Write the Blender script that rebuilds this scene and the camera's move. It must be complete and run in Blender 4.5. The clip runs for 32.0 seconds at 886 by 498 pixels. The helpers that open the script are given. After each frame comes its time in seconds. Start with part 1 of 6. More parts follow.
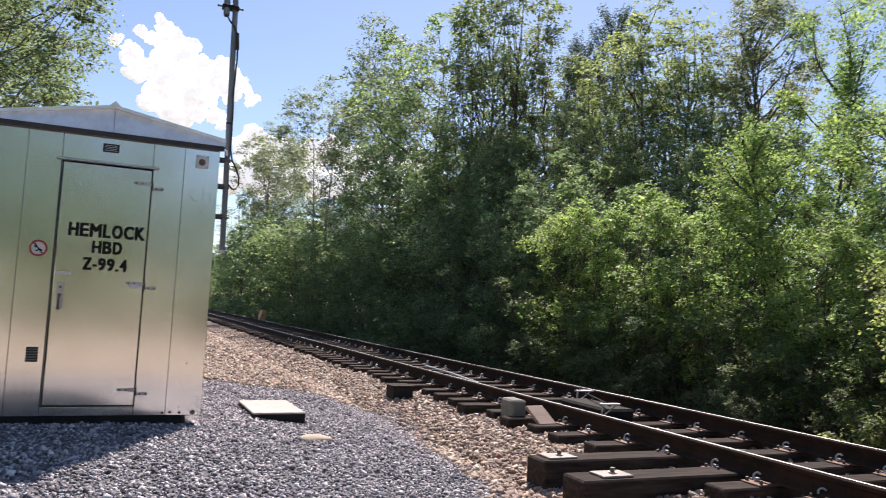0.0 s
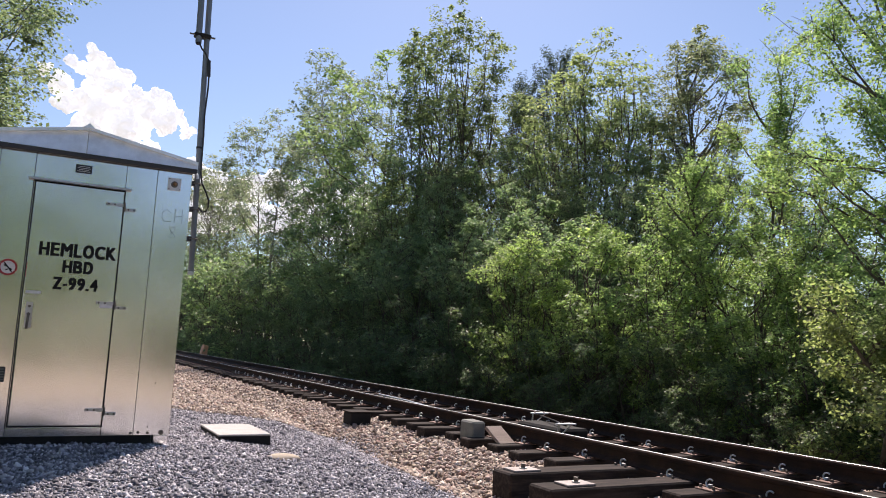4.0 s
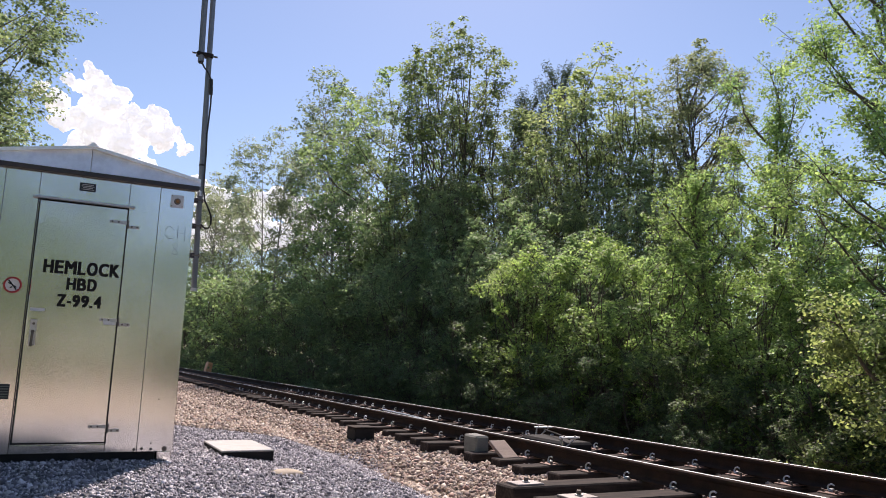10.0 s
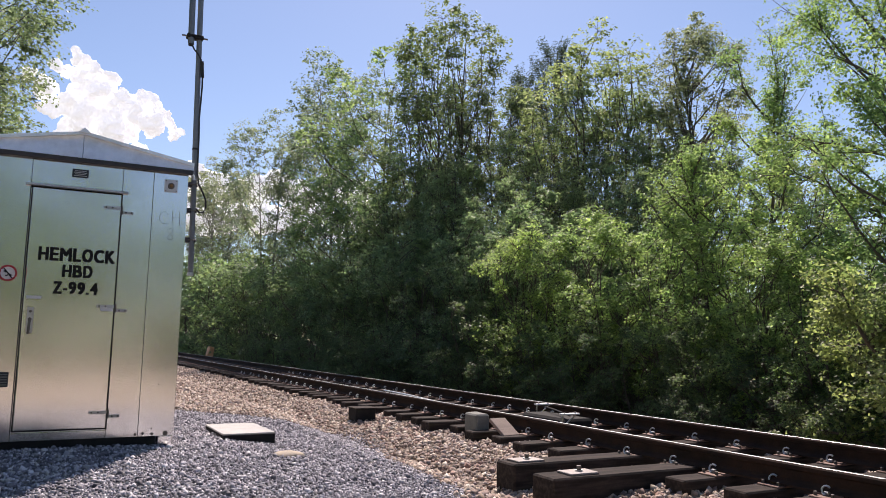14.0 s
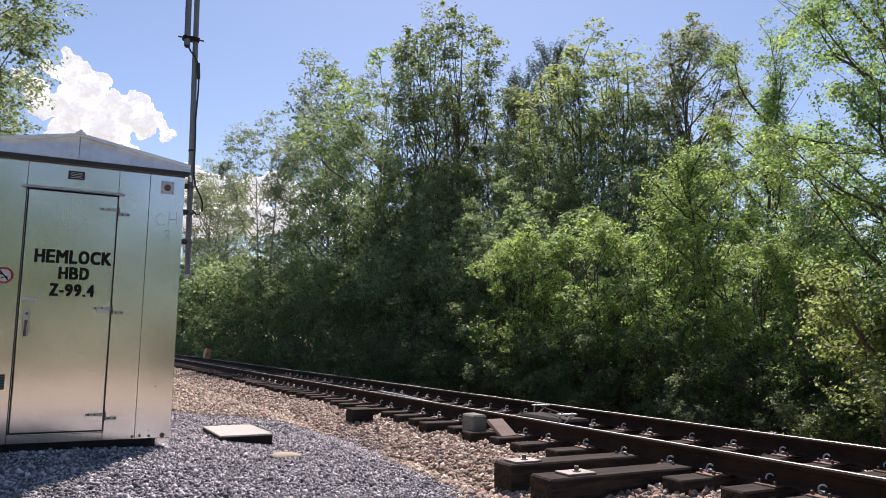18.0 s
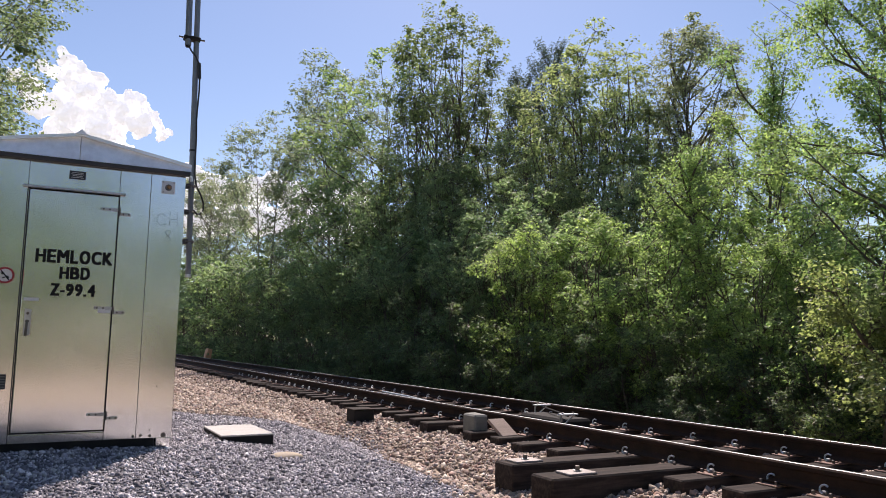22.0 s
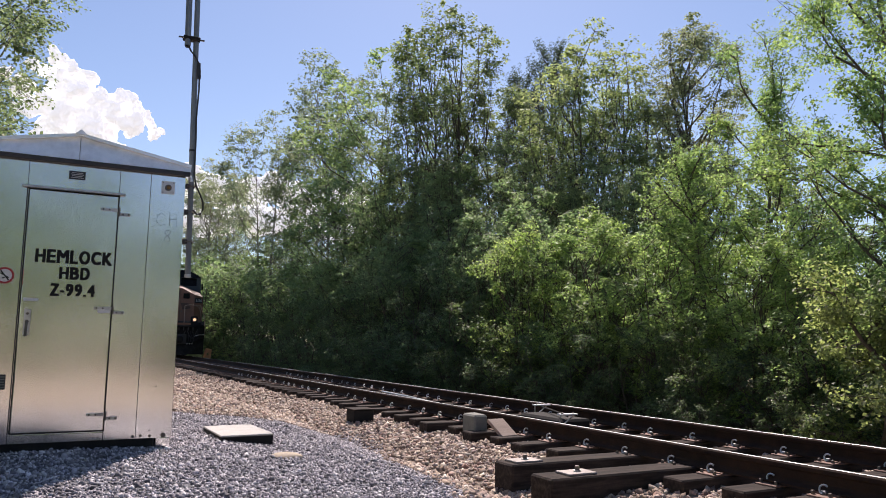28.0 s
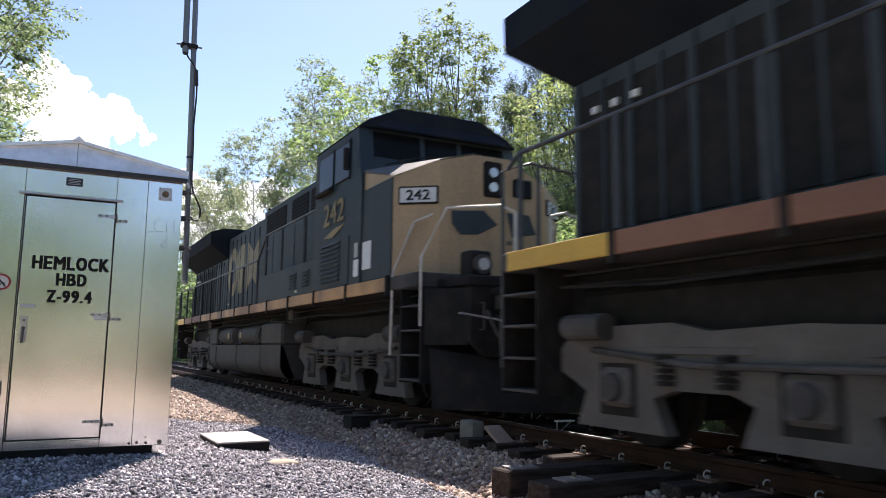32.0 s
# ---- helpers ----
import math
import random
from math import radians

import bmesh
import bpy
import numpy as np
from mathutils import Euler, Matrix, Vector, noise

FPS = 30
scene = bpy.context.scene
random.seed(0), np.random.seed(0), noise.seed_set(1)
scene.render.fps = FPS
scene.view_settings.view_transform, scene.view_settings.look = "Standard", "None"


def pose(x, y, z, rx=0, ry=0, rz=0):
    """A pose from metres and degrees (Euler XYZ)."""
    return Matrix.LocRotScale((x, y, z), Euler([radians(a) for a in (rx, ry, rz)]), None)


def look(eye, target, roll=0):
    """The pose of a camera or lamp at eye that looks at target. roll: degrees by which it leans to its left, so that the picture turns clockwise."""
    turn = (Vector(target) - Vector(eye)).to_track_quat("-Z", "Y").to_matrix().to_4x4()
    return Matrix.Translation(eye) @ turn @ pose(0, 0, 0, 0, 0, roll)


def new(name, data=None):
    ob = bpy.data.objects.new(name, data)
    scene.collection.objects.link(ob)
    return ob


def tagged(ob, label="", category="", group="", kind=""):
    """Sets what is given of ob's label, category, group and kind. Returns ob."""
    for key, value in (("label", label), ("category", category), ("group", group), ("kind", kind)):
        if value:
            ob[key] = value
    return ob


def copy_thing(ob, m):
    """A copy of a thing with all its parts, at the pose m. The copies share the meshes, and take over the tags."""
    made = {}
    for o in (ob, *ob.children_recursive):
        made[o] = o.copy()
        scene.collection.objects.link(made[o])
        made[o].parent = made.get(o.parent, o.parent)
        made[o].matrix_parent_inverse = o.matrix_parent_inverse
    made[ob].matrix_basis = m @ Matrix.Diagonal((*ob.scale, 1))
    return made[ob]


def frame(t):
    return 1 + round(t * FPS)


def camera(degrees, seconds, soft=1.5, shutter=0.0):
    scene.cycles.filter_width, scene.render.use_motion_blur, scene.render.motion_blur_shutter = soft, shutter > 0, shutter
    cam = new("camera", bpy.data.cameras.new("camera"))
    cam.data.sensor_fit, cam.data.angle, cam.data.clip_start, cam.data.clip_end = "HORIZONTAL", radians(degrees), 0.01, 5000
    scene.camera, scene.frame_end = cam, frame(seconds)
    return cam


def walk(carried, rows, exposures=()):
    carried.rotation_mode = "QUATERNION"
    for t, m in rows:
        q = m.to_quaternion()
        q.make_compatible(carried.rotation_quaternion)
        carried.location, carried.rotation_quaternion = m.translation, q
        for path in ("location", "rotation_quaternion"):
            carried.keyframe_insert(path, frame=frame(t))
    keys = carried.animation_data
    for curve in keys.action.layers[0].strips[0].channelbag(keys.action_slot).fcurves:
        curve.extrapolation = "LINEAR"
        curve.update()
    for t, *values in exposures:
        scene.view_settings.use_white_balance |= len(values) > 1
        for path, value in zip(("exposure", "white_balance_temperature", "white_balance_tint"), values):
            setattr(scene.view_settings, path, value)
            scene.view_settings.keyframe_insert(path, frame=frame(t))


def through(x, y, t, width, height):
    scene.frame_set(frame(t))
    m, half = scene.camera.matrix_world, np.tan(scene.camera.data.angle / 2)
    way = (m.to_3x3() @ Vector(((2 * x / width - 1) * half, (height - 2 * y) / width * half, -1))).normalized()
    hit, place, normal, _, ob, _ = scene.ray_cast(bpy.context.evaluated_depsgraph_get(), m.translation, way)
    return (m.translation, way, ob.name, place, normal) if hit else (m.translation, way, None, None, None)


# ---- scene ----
LENS = 61.87
cam = camera(LENS, 32.0, soft=0.92, shutter=0.2)
PATH = [
    (0, (-5.604, 0.129, 1.070), (-4.8279, 1.9648, 1.2294), 2.92),
    (0.5, (-5.714, 0.100, 1.066), (-4.7620, 1.8492, 1.2533), 2.77),
    (1, (-5.799, 0.024, 1.046), (-4.8389, 1.7689, 1.2297), 2.02),
    (1.5, (-5.822, -0.010, 0.998), (-4.8323, 1.7178, 1.1843), 1.09),
    (2, (-5.854, -0.024, 0.966), (-4.8497, 1.6916, 1.1812), -0.09),
    (2.5, (-5.868, -0.030, 0.919), (-4.8580, 1.6767, 1.1759), -0.95),
    (3, (-5.895, -0.057, 0.904), (-4.8688, 1.6346, 1.1986), -0.26),
    (3.5, (-5.909, -0.027, 0.904), (-4.8968, 1.6729, 1.1992), 0.88),
    (4, (-5.904, -0.001, 0.902), (-4.9965, 1.7618, 1.1648), 2.55),
    (4.5, (-5.932, -0.048, 0.901), (-5.0452, 1.7235, 1.1777), 2.45),
    (6.5, (-5.905, -0.024, 0.900), (-5.0001, 1.7405, 1.1619), 2.66),
    (7, (-5.901, -0.026, 0.897), (-5.0001, 1.7397, 1.1594), 2.63),
    (7.5, (-5.900, -0.029, 0.898), (-4.9984, 1.7375, 1.1596), 2.59),
    (8, (-5.897, -0.029, 0.892), (-4.9804, 1.7285, 1.1596), 2.64),
    (8.5, (-5.899, -0.019, 0.892), (-4.9868, 1.7404, 1.1601), 2.71),
    (9, (-5.911, -0.042, 0.893), (-5.0051, 1.7181, 1.1823), 2.28),
    (9.5, (-5.899, -0.043, 0.892), (-5.0032, 1.7198, 1.1940), 2.11),
    (10, (-5.898, -0.045, 0.889), (-5.0037, 1.7177, 1.1918), 2.07),
    (10.5, (-5.894, -0.047, 0.887), (-4.9941, 1.7141, 1.1883), 2.07),
    (11, (-5.892, -0.048, 0.887), (-4.9856, 1.7089, 1.1887), 2.10),
    (11.5, (-5.883, -0.050, 0.885), (-4.9743, 1.7066, 1.1858), 2.08),
    (12, (-5.886, -0.052, 0.886), (-4.9724, 1.7020, 1.1857), 2.05),
    (12.5, (-5.885, -0.056, 0.888), (-4.9735, 1.6992, 1.1850), 2.02),
    (13, (-5.860, -0.042, 0.883), (-4.9675, 1.7273, 1.1564), 1.05),
    (13.5, (-5.859, -0.035, 0.884), (-4.9653, 1.7345, 1.1449), 1.07),
    (14, (-5.865, -0.036, 0.885), (-4.9641, 1.7318, 1.1353), 0.91),
    (14.5, (-5.860, -0.042, 0.884), (-4.9684, 1.7312, 1.1317), 0.85),
    (16.5, (-5.861, -0.036, 0.882), (-4.9555, 1.7301, 1.1323), 0.78),
    (17, (-5.863, -0.015, 0.872), (-4.9609, 1.7512, 1.1289), 0.92),
    (17.5, (-5.862, -0.038, 0.882), (-4.9577, 1.7276, 1.1353), 0.71),
    (18, (-5.864, -0.039, 0.882), (-4.9563, 1.7251, 1.1356), 0.71),
    (18.5, (-5.864, -0.038, 0.882), (-4.9580, 1.7271, 1.1353), 0.71),
    (19, (-5.864, -0.038, 0.882), (-4.9582, 1.7273, 1.1352), 0.71),
    (19.5, (-5.864, -0.038, 0.882), (-4.9582, 1.7273, 1.1352), 0.71),
    (20, (-5.865, -0.039, 0.881), (-4.9578, 1.7249, 1.1349), 0.73),
    (20.5, (-5.871, -0.039, 0.882), (-4.9629, 1.7253, 1.1357), 0.72),
    (21, (-5.870, -0.039, 0.884), (-4.9633, 1.7258, 1.1374), 0.68),
    (21.5, (-5.874, -0.041, 0.884), (-4.9670, 1.7233, 1.1380), 0.65),
    (22, (-5.864, -0.038, 0.882), (-4.9582, 1.7273, 1.1352), 0.71),
    (22.5, (-5.868, -0.039, 0.884), (-4.9608, 1.7255, 1.1373), 0.70),
    (23, (-5.863, -0.036, 0.881), (-4.9585, 1.7295, 1.1346), 0.69),
    (23.5, (-5.862, -0.036, 0.881), (-4.9582, 1.7299, 1.1348), 0.69),
    (24, (-5.865, -0.045, 0.885), (-4.9596, 1.7209, 1.1360), 0.66),
    (24.5, (-5.869, -0.038, 0.884), (-4.9617, 1.7265, 1.1370), 0.71),
    (25, (-5.865, -0.039, 0.882), (-4.9591, 1.7253, 1.1355), 0.71),
    (25.5, (-5.865, -0.038, 0.882), (-4.9591, 1.7269, 1.1353), 0.71),
    (27.5, (-5.866, -0.037, 0.883), (-4.9596, 1.7276, 1.1361), 0.70),
    (28, (-5.868, -0.038, 0.883), (-4.9609, 1.7260, 1.1361), 0.70),
    (28.5, (-5.868, -0.041, 0.881), (-4.9608, 1.7229, 1.1355), 0.64),
    (29, (-5.863, -0.038, 0.880), (-4.9574, 1.7269, 1.1349), 0.66),
    (29.5, (-5.872, -0.041, 0.882), (-4.9673, 1.7236, 1.1428), 0.63),
    (30, (-5.862, -0.031, 0.884), (-4.9576, 1.7338, 1.1432), 0.63),
    (30.5, (-5.869, -0.040, 0.884), (-4.9581, 1.7216, 1.1446), 0.60),
    (31, (-5.863, -0.031, 0.883), (-4.9442, 1.7261, 1.1468), 0.53),
    (31.5, (-5.869, -0.046, 0.887), (-4.9536, 1.7124, 1.1499), 0.53),
    (32, (-5.875, -0.049, 0.883), (-4.9613, 1.7095, 1.1534), 0.68),
]
# The camera's exposure rises as the dark train fills the view.
EXPOSURES = [(0.0, 0.53, 6850, 20), (1.0, 0.6, 6850, 20), (3.3, 0.58, 6850, 20), (4.2, 0.42, 6850, 21), (9.0, 0.42, 6850, 22), (13.0, 0.35, 6850, 22), (29.3, 0.35, 6850, 22), (30.2, 0.38, 6850, 22), (30.7, 0.68, 6850, 21), (31.2, 0.88, 6750, 20), (32.0, 0.95, 6750, 20)]
walk(cam, [(t, look(eye, target, roll)) for t, eye, target, roll in PATH], EXPOSURES)

# ---- light: clear spring day, sun high beyond the woods ----
SUN_YAW, SUN_UP = 29.0, 47.5  # degrees from +y towards +x, and above the horizon
world = bpy.data.worlds.new("sky")
scene.world = world
world.use_nodes = True
wn = world.node_tree.nodes
sky = wn.new("ShaderNodeTexSky")
sky.sky_type = "NISHITA"
sky.sun_disc = False
sky.sun_elevation = radians(SUN_UP)
sky.sun_rotation = radians(SUN_YAW)
sky.air_density, sky.dust_density, sky.ozone_density = 1.0, 0.25, 3.4
wn["Background"].inputs["Strength"].default_value = 0.105
world.node_tree.links.new(sky.outputs[0], wn["Background"].inputs["Color"])
sun = new("sun", bpy.data.lights.new("sun", "SUN"))
sun.data.energy, sun.data.angle, sun.data.color = 5.0, radians(0.6), (1.0, 0.95, 0.87)
sa, se = radians(SUN_YAW), radians(SUN_UP)
SUN_DIR = Vector((math.sin(sa) * math.cos(se), math.cos(sa) * math.cos(se), math.sin(se)))
sun.matrix_basis = look(SUN_DIR * 60, (0, 0, 0))


# ---- materials ----
def material(name, rough=0.6, metal=0.0):
    m = bpy.data.materials.new(name)
    m.use_nodes = True
    b = m.node_tree.nodes["Principled BSDF"]
    b.inputs["Roughness"].default_value, b.inputs["Metallic"].default_value = rough, metal
    return m, m.node_tree, b


def node(tree, kind, **values):
    n = tree.nodes.new(kind)
    for key, value in values.items():
        n.inputs[key.replace("_", " ")].default_value = value
    return n


def ramp(tree, source, stops):
    n = tree.nodes.new("ShaderNodeValToRGB")
    while len(n.color_ramp.elements) < len(stops):
        n.color_ramp.elements.new(0.5)
    for e, (at, colour) in zip(n.color_ramp.elements, stops):
        e.position, e.color = at, (*colour, 1)
    tree.links.new(source, n.inputs["Fac"])
    return n.outputs["Color"]


def mix(tree, fac, a, b, blend="MIX"):
    n = tree.nodes.new("ShaderNodeMix")
    n.data_type, n.blend_type = "RGBA", blend
    for value, socket in ((fac, n.inputs[0]), (a, n.inputs[6]), (b, n.inputs[7])):
        if isinstance(value, bpy.types.NodeSocket):
            tree.links.new(value, socket)
        else:
            socket.default_value = value if isinstance(value, float) else (*value, 1)
    return n.outputs[2]


def noise_of(tree, scale, detail=6.0, rough=0.6, coords="Object"):
    c = tree.nodes.new("ShaderNodeTexCoord")
    n = node(tree, "ShaderNodeTexNoise", Scale=scale, Detail=detail, Roughness=rough)
    tree.links.new(c.outputs[coords], n.inputs["Vector"])
    return n.outputs["Fac"]


def bump(tree, b, height, strength=0.3, distance=0.01):
    n = node(tree, "ShaderNodeBump", Strength=strength, Distance=distance)
    tree.links.new(height, n.inputs["Height"])
    tree.links.new(n.outputs[0], b.inputs["Normal"])


def stretched(tree, scale, xyz, detail=5.0):
    c = tree.nodes.new("ShaderNodeTexCoord")
    m = node(tree, "ShaderNodeMapping", Scale=xyz)
    n = node(tree, "ShaderNodeTexNoise", Scale=scale, Detail=detail)
    tree.links.new(c.outputs["Object"], m.inputs["Vector"])
    tree.links.new(m.outputs[0], n.inputs["Vector"])
    return n.outputs["Fac"]


def worn(name, base, stain, rough=0.55, metal=0.0, scale=2.5, grain=60.0, amount=0.6, streak=None, relief=0.15, lo=0.4, hi=0.75):
    """A base colour with large stains and a fine grain, a little relief and uneven gloss."""
    m, tree, b = material(name, rough, metal)
    big = stretched(tree, scale, streak) if streak else noise_of(tree, scale)
    fine = noise_of(tree, grain, 4.0)
    dirt = ramp(tree, big, [(lo, (0, 0, 0)), (hi, (amount,) * 3)])
    colour = mix(tree, dirt, base, stain)
    shade = ramp(tree, fine, [(0.3, (0.86,) * 3), (0.7, (1.1,) * 3)])
    tree.links.new(mix(tree, 1.0, colour, shade, "MULTIPLY"), b.inputs["Base Color"])
    span = node(tree, "ShaderNodeMapRange", To_Min=max(0.03, rough - 0.1), To_Max=min(1.0, rough + 0.15))
    tree.links.new(big, span.inputs["Value"])
    tree.links.new(span.outputs[0], b.inputs["Roughness"])
    bump(tree, b, fine, relief, 0.004)
    return m


def stone_material(name, colours, rough=0.85):
    """Each stone takes a tone of its own."""
    m, tree, b = material(name, rough)
    g = tree.nodes.new("ShaderNodeNewGeometry")
    stops = [(i / max(1, len(colours) - 1), c) for i, c in enumerate(colours)]
    own = ramp(tree, g.outputs["Random Per Island"], stops)
    fine = noise_of(tree, 90.0, 4.0)
    shade = ramp(tree, fine, [(0.3, (0.75,) * 3), (0.7, (1.15,) * 3)])
    tree.links.new(mix(tree, 1.0, own, shade, "MULTIPLY"), b.inputs["Base Color"])
    bump(tree, b, fine, 0.4, 0.004)
    return m


def leaf_material(name, dark, light, gold, through):
    """Thin leaves: gloss on top, light shining through, every leaf and tree with its own tone."""
    m, tree, b = material(name, 0.5)
    g = tree.nodes.new("ShaderNodeNewGeometry")
    o = tree.nodes.new("ShaderNodeObjectInfo")
    own = ramp(tree, g.outputs["Random Per Island"], [(0.0, dark), (0.7, light), (1.0, gold)])
    tint = ramp(tree, o.outputs["Random"], [(0.0, (0.86, 0.94, 0.98)), (0.5, (1.0, 1.0, 1.0)), (1.0, (1.06, 1.04, 0.92))])
    big = ramp(tree, noise_of(tree, 0.7, 3.0), [(0.3, (0.75,) * 3), (0.7, (1.2,) * 3)])
    colour = mix(tree, 1.0, mix(tree, 1.0, own, tint, "MULTIPLY"), big, "MULTIPLY")
    tree.links.new(colour, b.inputs["Base Color"])
    t = tree.nodes.new("ShaderNodeBsdfTranslucent")
    tree.links.new(mix(tree, 1.0, colour, through, "MULTIPLY"), t.inputs["Color"])
    s = node(tree, "ShaderNodeMixShader", Fac=0.6)
    tree.links.new(b.outputs[0], s.inputs[1])
    tree.links.new(t.outputs[0], s.inputs[2])
    tree.links.new(s.outputs[0], tree.nodes["Material Output"].inputs["Surface"])
    return m


def glowing(name, colour, strength):
    m, tree, b = material(name, 0.2)
    b.inputs["Base Color"].default_value = (*colour, 1)
    b.inputs["Emission Color"].default_value = (*colour, 1)
    b.inputs["Emission Strength"].default_value = strength
    return m


def ground_material():
    """One sheet: grey gravel pad, tan ballast, leaf litter under the woods, unseen gravel behind painted as front-lit.
    """
    m, tree, b = material("ground_soil", 0.95)
    c = tree.nodes.new("ShaderNodeTexCoord")
    sep = tree.nodes.new("ShaderNodeSeparateXYZ")
    tree.links.new(c.outputs["Object"], sep.inputs[0])
    wob = noise_of(tree, 1.3, 4.0)

    def band(axis, lo, hi):
        add = node(tree, "ShaderNodeMath")
        add.operation = "MULTIPLY_ADD"
        tree.links.new(wob, add.inputs[0])
        add.inputs[1].default_value = 1.2
        tree.links.new(sep.outputs[axis], add.inputs[2])
        r = node(tree, "ShaderNodeMapRange", From_Min=lo + 0.6, From_Max=hi + 0.6)
        tree.links.new(add.outputs[0], r.inputs["Value"])
        return r.outputs[0]

    v = node(tree, "ShaderNodeTexVoronoi", Scale=38.0)
    tree.links.new(c.outputs["Object"], v.inputs["Vector"])
    w = node(tree, "ShaderNodeTexVoronoi", Scale=17.0)
    tree.links.new(c.outputs["Object"], w.inputs["Vector"])
    # The Voronoi ramps paint shade into the gaps between stones.
    grey = mix(tree, 1.0, ramp(tree, noise_of(tree, 25.0), [(0.3, (0.1, 0.1, 0.115)), (0.7, (0.26, 0.26, 0.28))]), ramp(tree, v.outputs["Distance"], [(0.0, (1.2,) * 3), (0.7, (0.5,) * 3)]), "MULTIPLY")
    tan = mix(tree, 1.0, ramp(tree, noise_of(tree, 12.0), [(0.3, (0.2, 0.14, 0.105)), (0.7, (0.46, 0.36, 0.28))]), ramp(tree, w.outputs["Distance"], [(0.0, (1.2,) * 3), (0.7, (0.4,) * 3)]), "MULTIPLY")
    litter = ramp(tree, noise_of(tree, 8.0), [(0.3, (0.03, 0.025, 0.015)), (0.7, (0.1, 0.085, 0.04))])
    # Unseen near ground, paled as sunlit gravel for the shed wall's reflection.
    front_lit = ramp(tree, noise_of(tree, 9.0), [(0.3, (0.38, 0.3, 0.235)), (0.7, (0.54, 0.44, 0.35))])
    colour = mix(tree, band(1, 4.0, 2.6), grey, front_lit)
    colour = mix(tree, band(0, -3.1, -2.7), colour, tan)
    colour = mix(tree, band(1, 10.3, 10.9), colour, tan)
    colour = mix(tree, band(0, 2.0, 2.8), colour, litter)
    far = mix(tree, band(0, -9.0, -12.0), colour, ramp(tree, noise_of(tree, 3.0), [(0.3, (0.05, 0.075, 0.02)), (0.7, (0.12, 0.15, 0.05))]))
    tree.links.new(far, b.inputs["Base Color"])
    bump(tree, b, v.outputs["Distance"], 0.6, 0.02)
    return m


GROUND = ground_material()
PAD_STONE = stone_material("pad_gravel", [(0.06, 0.056, 0.065), (0.27, 0.252, 0.28), (0.1, 0.095, 0.108), (0.56, 0.53, 0.565), (0.35, 0.325, 0.34), (0.85, 0.81, 0.83)])
BALLAST_STONE = stone_material("ballast_stone", [(0.09, 0.06, 0.05), (0.47, 0.35, 0.26), (0.19, 0.13, 0.11), (0.58, 0.47, 0.36), (0.3, 0.25, 0.23), (0.36, 0.22, 0.17), (0.78, 0.69, 0.58)])
TIE_WOOD = worn("tie_wood", (0.028, 0.022, 0.019), (0.105, 0.078, 0.066), 0.9, 0, 3.0, 40.0, 0.7, (1, 9, 9), 0.6)
RAIL_RUST = worn("rail_rust", (0.03, 0.02, 0.016), (0.075, 0.04, 0.026), 0.85, 0.0, 5.0, 70.0, 0.7)
RAIL_HEAD = worn("rail_head", (0.62, 0.62, 0.63), (0.45, 0.44, 0.42), 0.27, 0.9, 3.0, 90.0, 0.5, (6, 0.15, 6), 0.05)
RAIL_RUST.node_tree.nodes["Principled BSDF"].inputs["Specular IOR Level"].default_value = 0.12
TIE_WOOD.node_tree.nodes["Principled BSDF"].inputs["Specular IOR Level"].default_value = 0.15
PLATE_RUST = worn("tie_plate_rust", (0.18, 0.105, 0.08), (0.3, 0.2, 0.16), 0.7, 0.4, 14.0, 80.0, 0.8)
BRIGHT_PLATE = worn("galvanised_plate", (0.27, 0.235, 0.22), (0.18, 0.145, 0.13), 0.6, 0.2, 12.0, 80.0, 0.6)
BLACK_STEEL = worn("black_steel", (0.02, 0.019, 0.019), (0.05, 0.046, 0.043), 0.8, 0.0, 4.0, 60.0, 0.7)
CONCRETE = worn("pale_concrete", (0.48, 0.46, 0.43), (0.36, 0.34, 0.31), 0.85, 0, 6.0, 70.0, 0.6, None, 0.3)
BLOCK_GREY = worn("weathered_block", (0.2, 0.2, 0.175), (0.13, 0.125, 0.11), 0.8, 0, 8.0, 60.0, 0.7)
PLANK_TAN = worn("weathered_plank", (0.34, 0.25, 0.2), (0.22, 0.16, 0.13), 0.8, 0, 4.0, 50.0, 0.6, (1, 8, 8), 0.4)


def shed_metal():
    """Mill-finish aluminium sheet: brushed, faintly blotched, mirrors soft shapes of the surroundings."""
    m, tree, b = material("mill_aluminium", 0.3, 1.0)
    blotch = noise_of(tree, 1.6, 5.0)
    brush = stretched(tree, 30.0, (18, 18, 0.35), 4.0)
    tone = ramp(tree, blotch, [(0.35, (0.74, 0.74, 0.73)), (0.65, (0.84, 0.84, 0.83))])
    marks = ramp(tree, brush, [(0.3, (0.93,) * 3), (0.7, (1.03,) * 3)])
    tree.links.new(mix(tree, 1.0, tone, marks, "MULTIPLY"), b.inputs["Base Color"])
    r = node(tree, "ShaderNodeMapRange", To_Min=0.1, To_Max=0.2)
    tree.links.new(blotch, r.inputs["Value"])
    tree.links.new(r.outputs[0], b.inputs["Roughness"])
    bump(tree, b, brush, 0.05, 0.002)
    return m


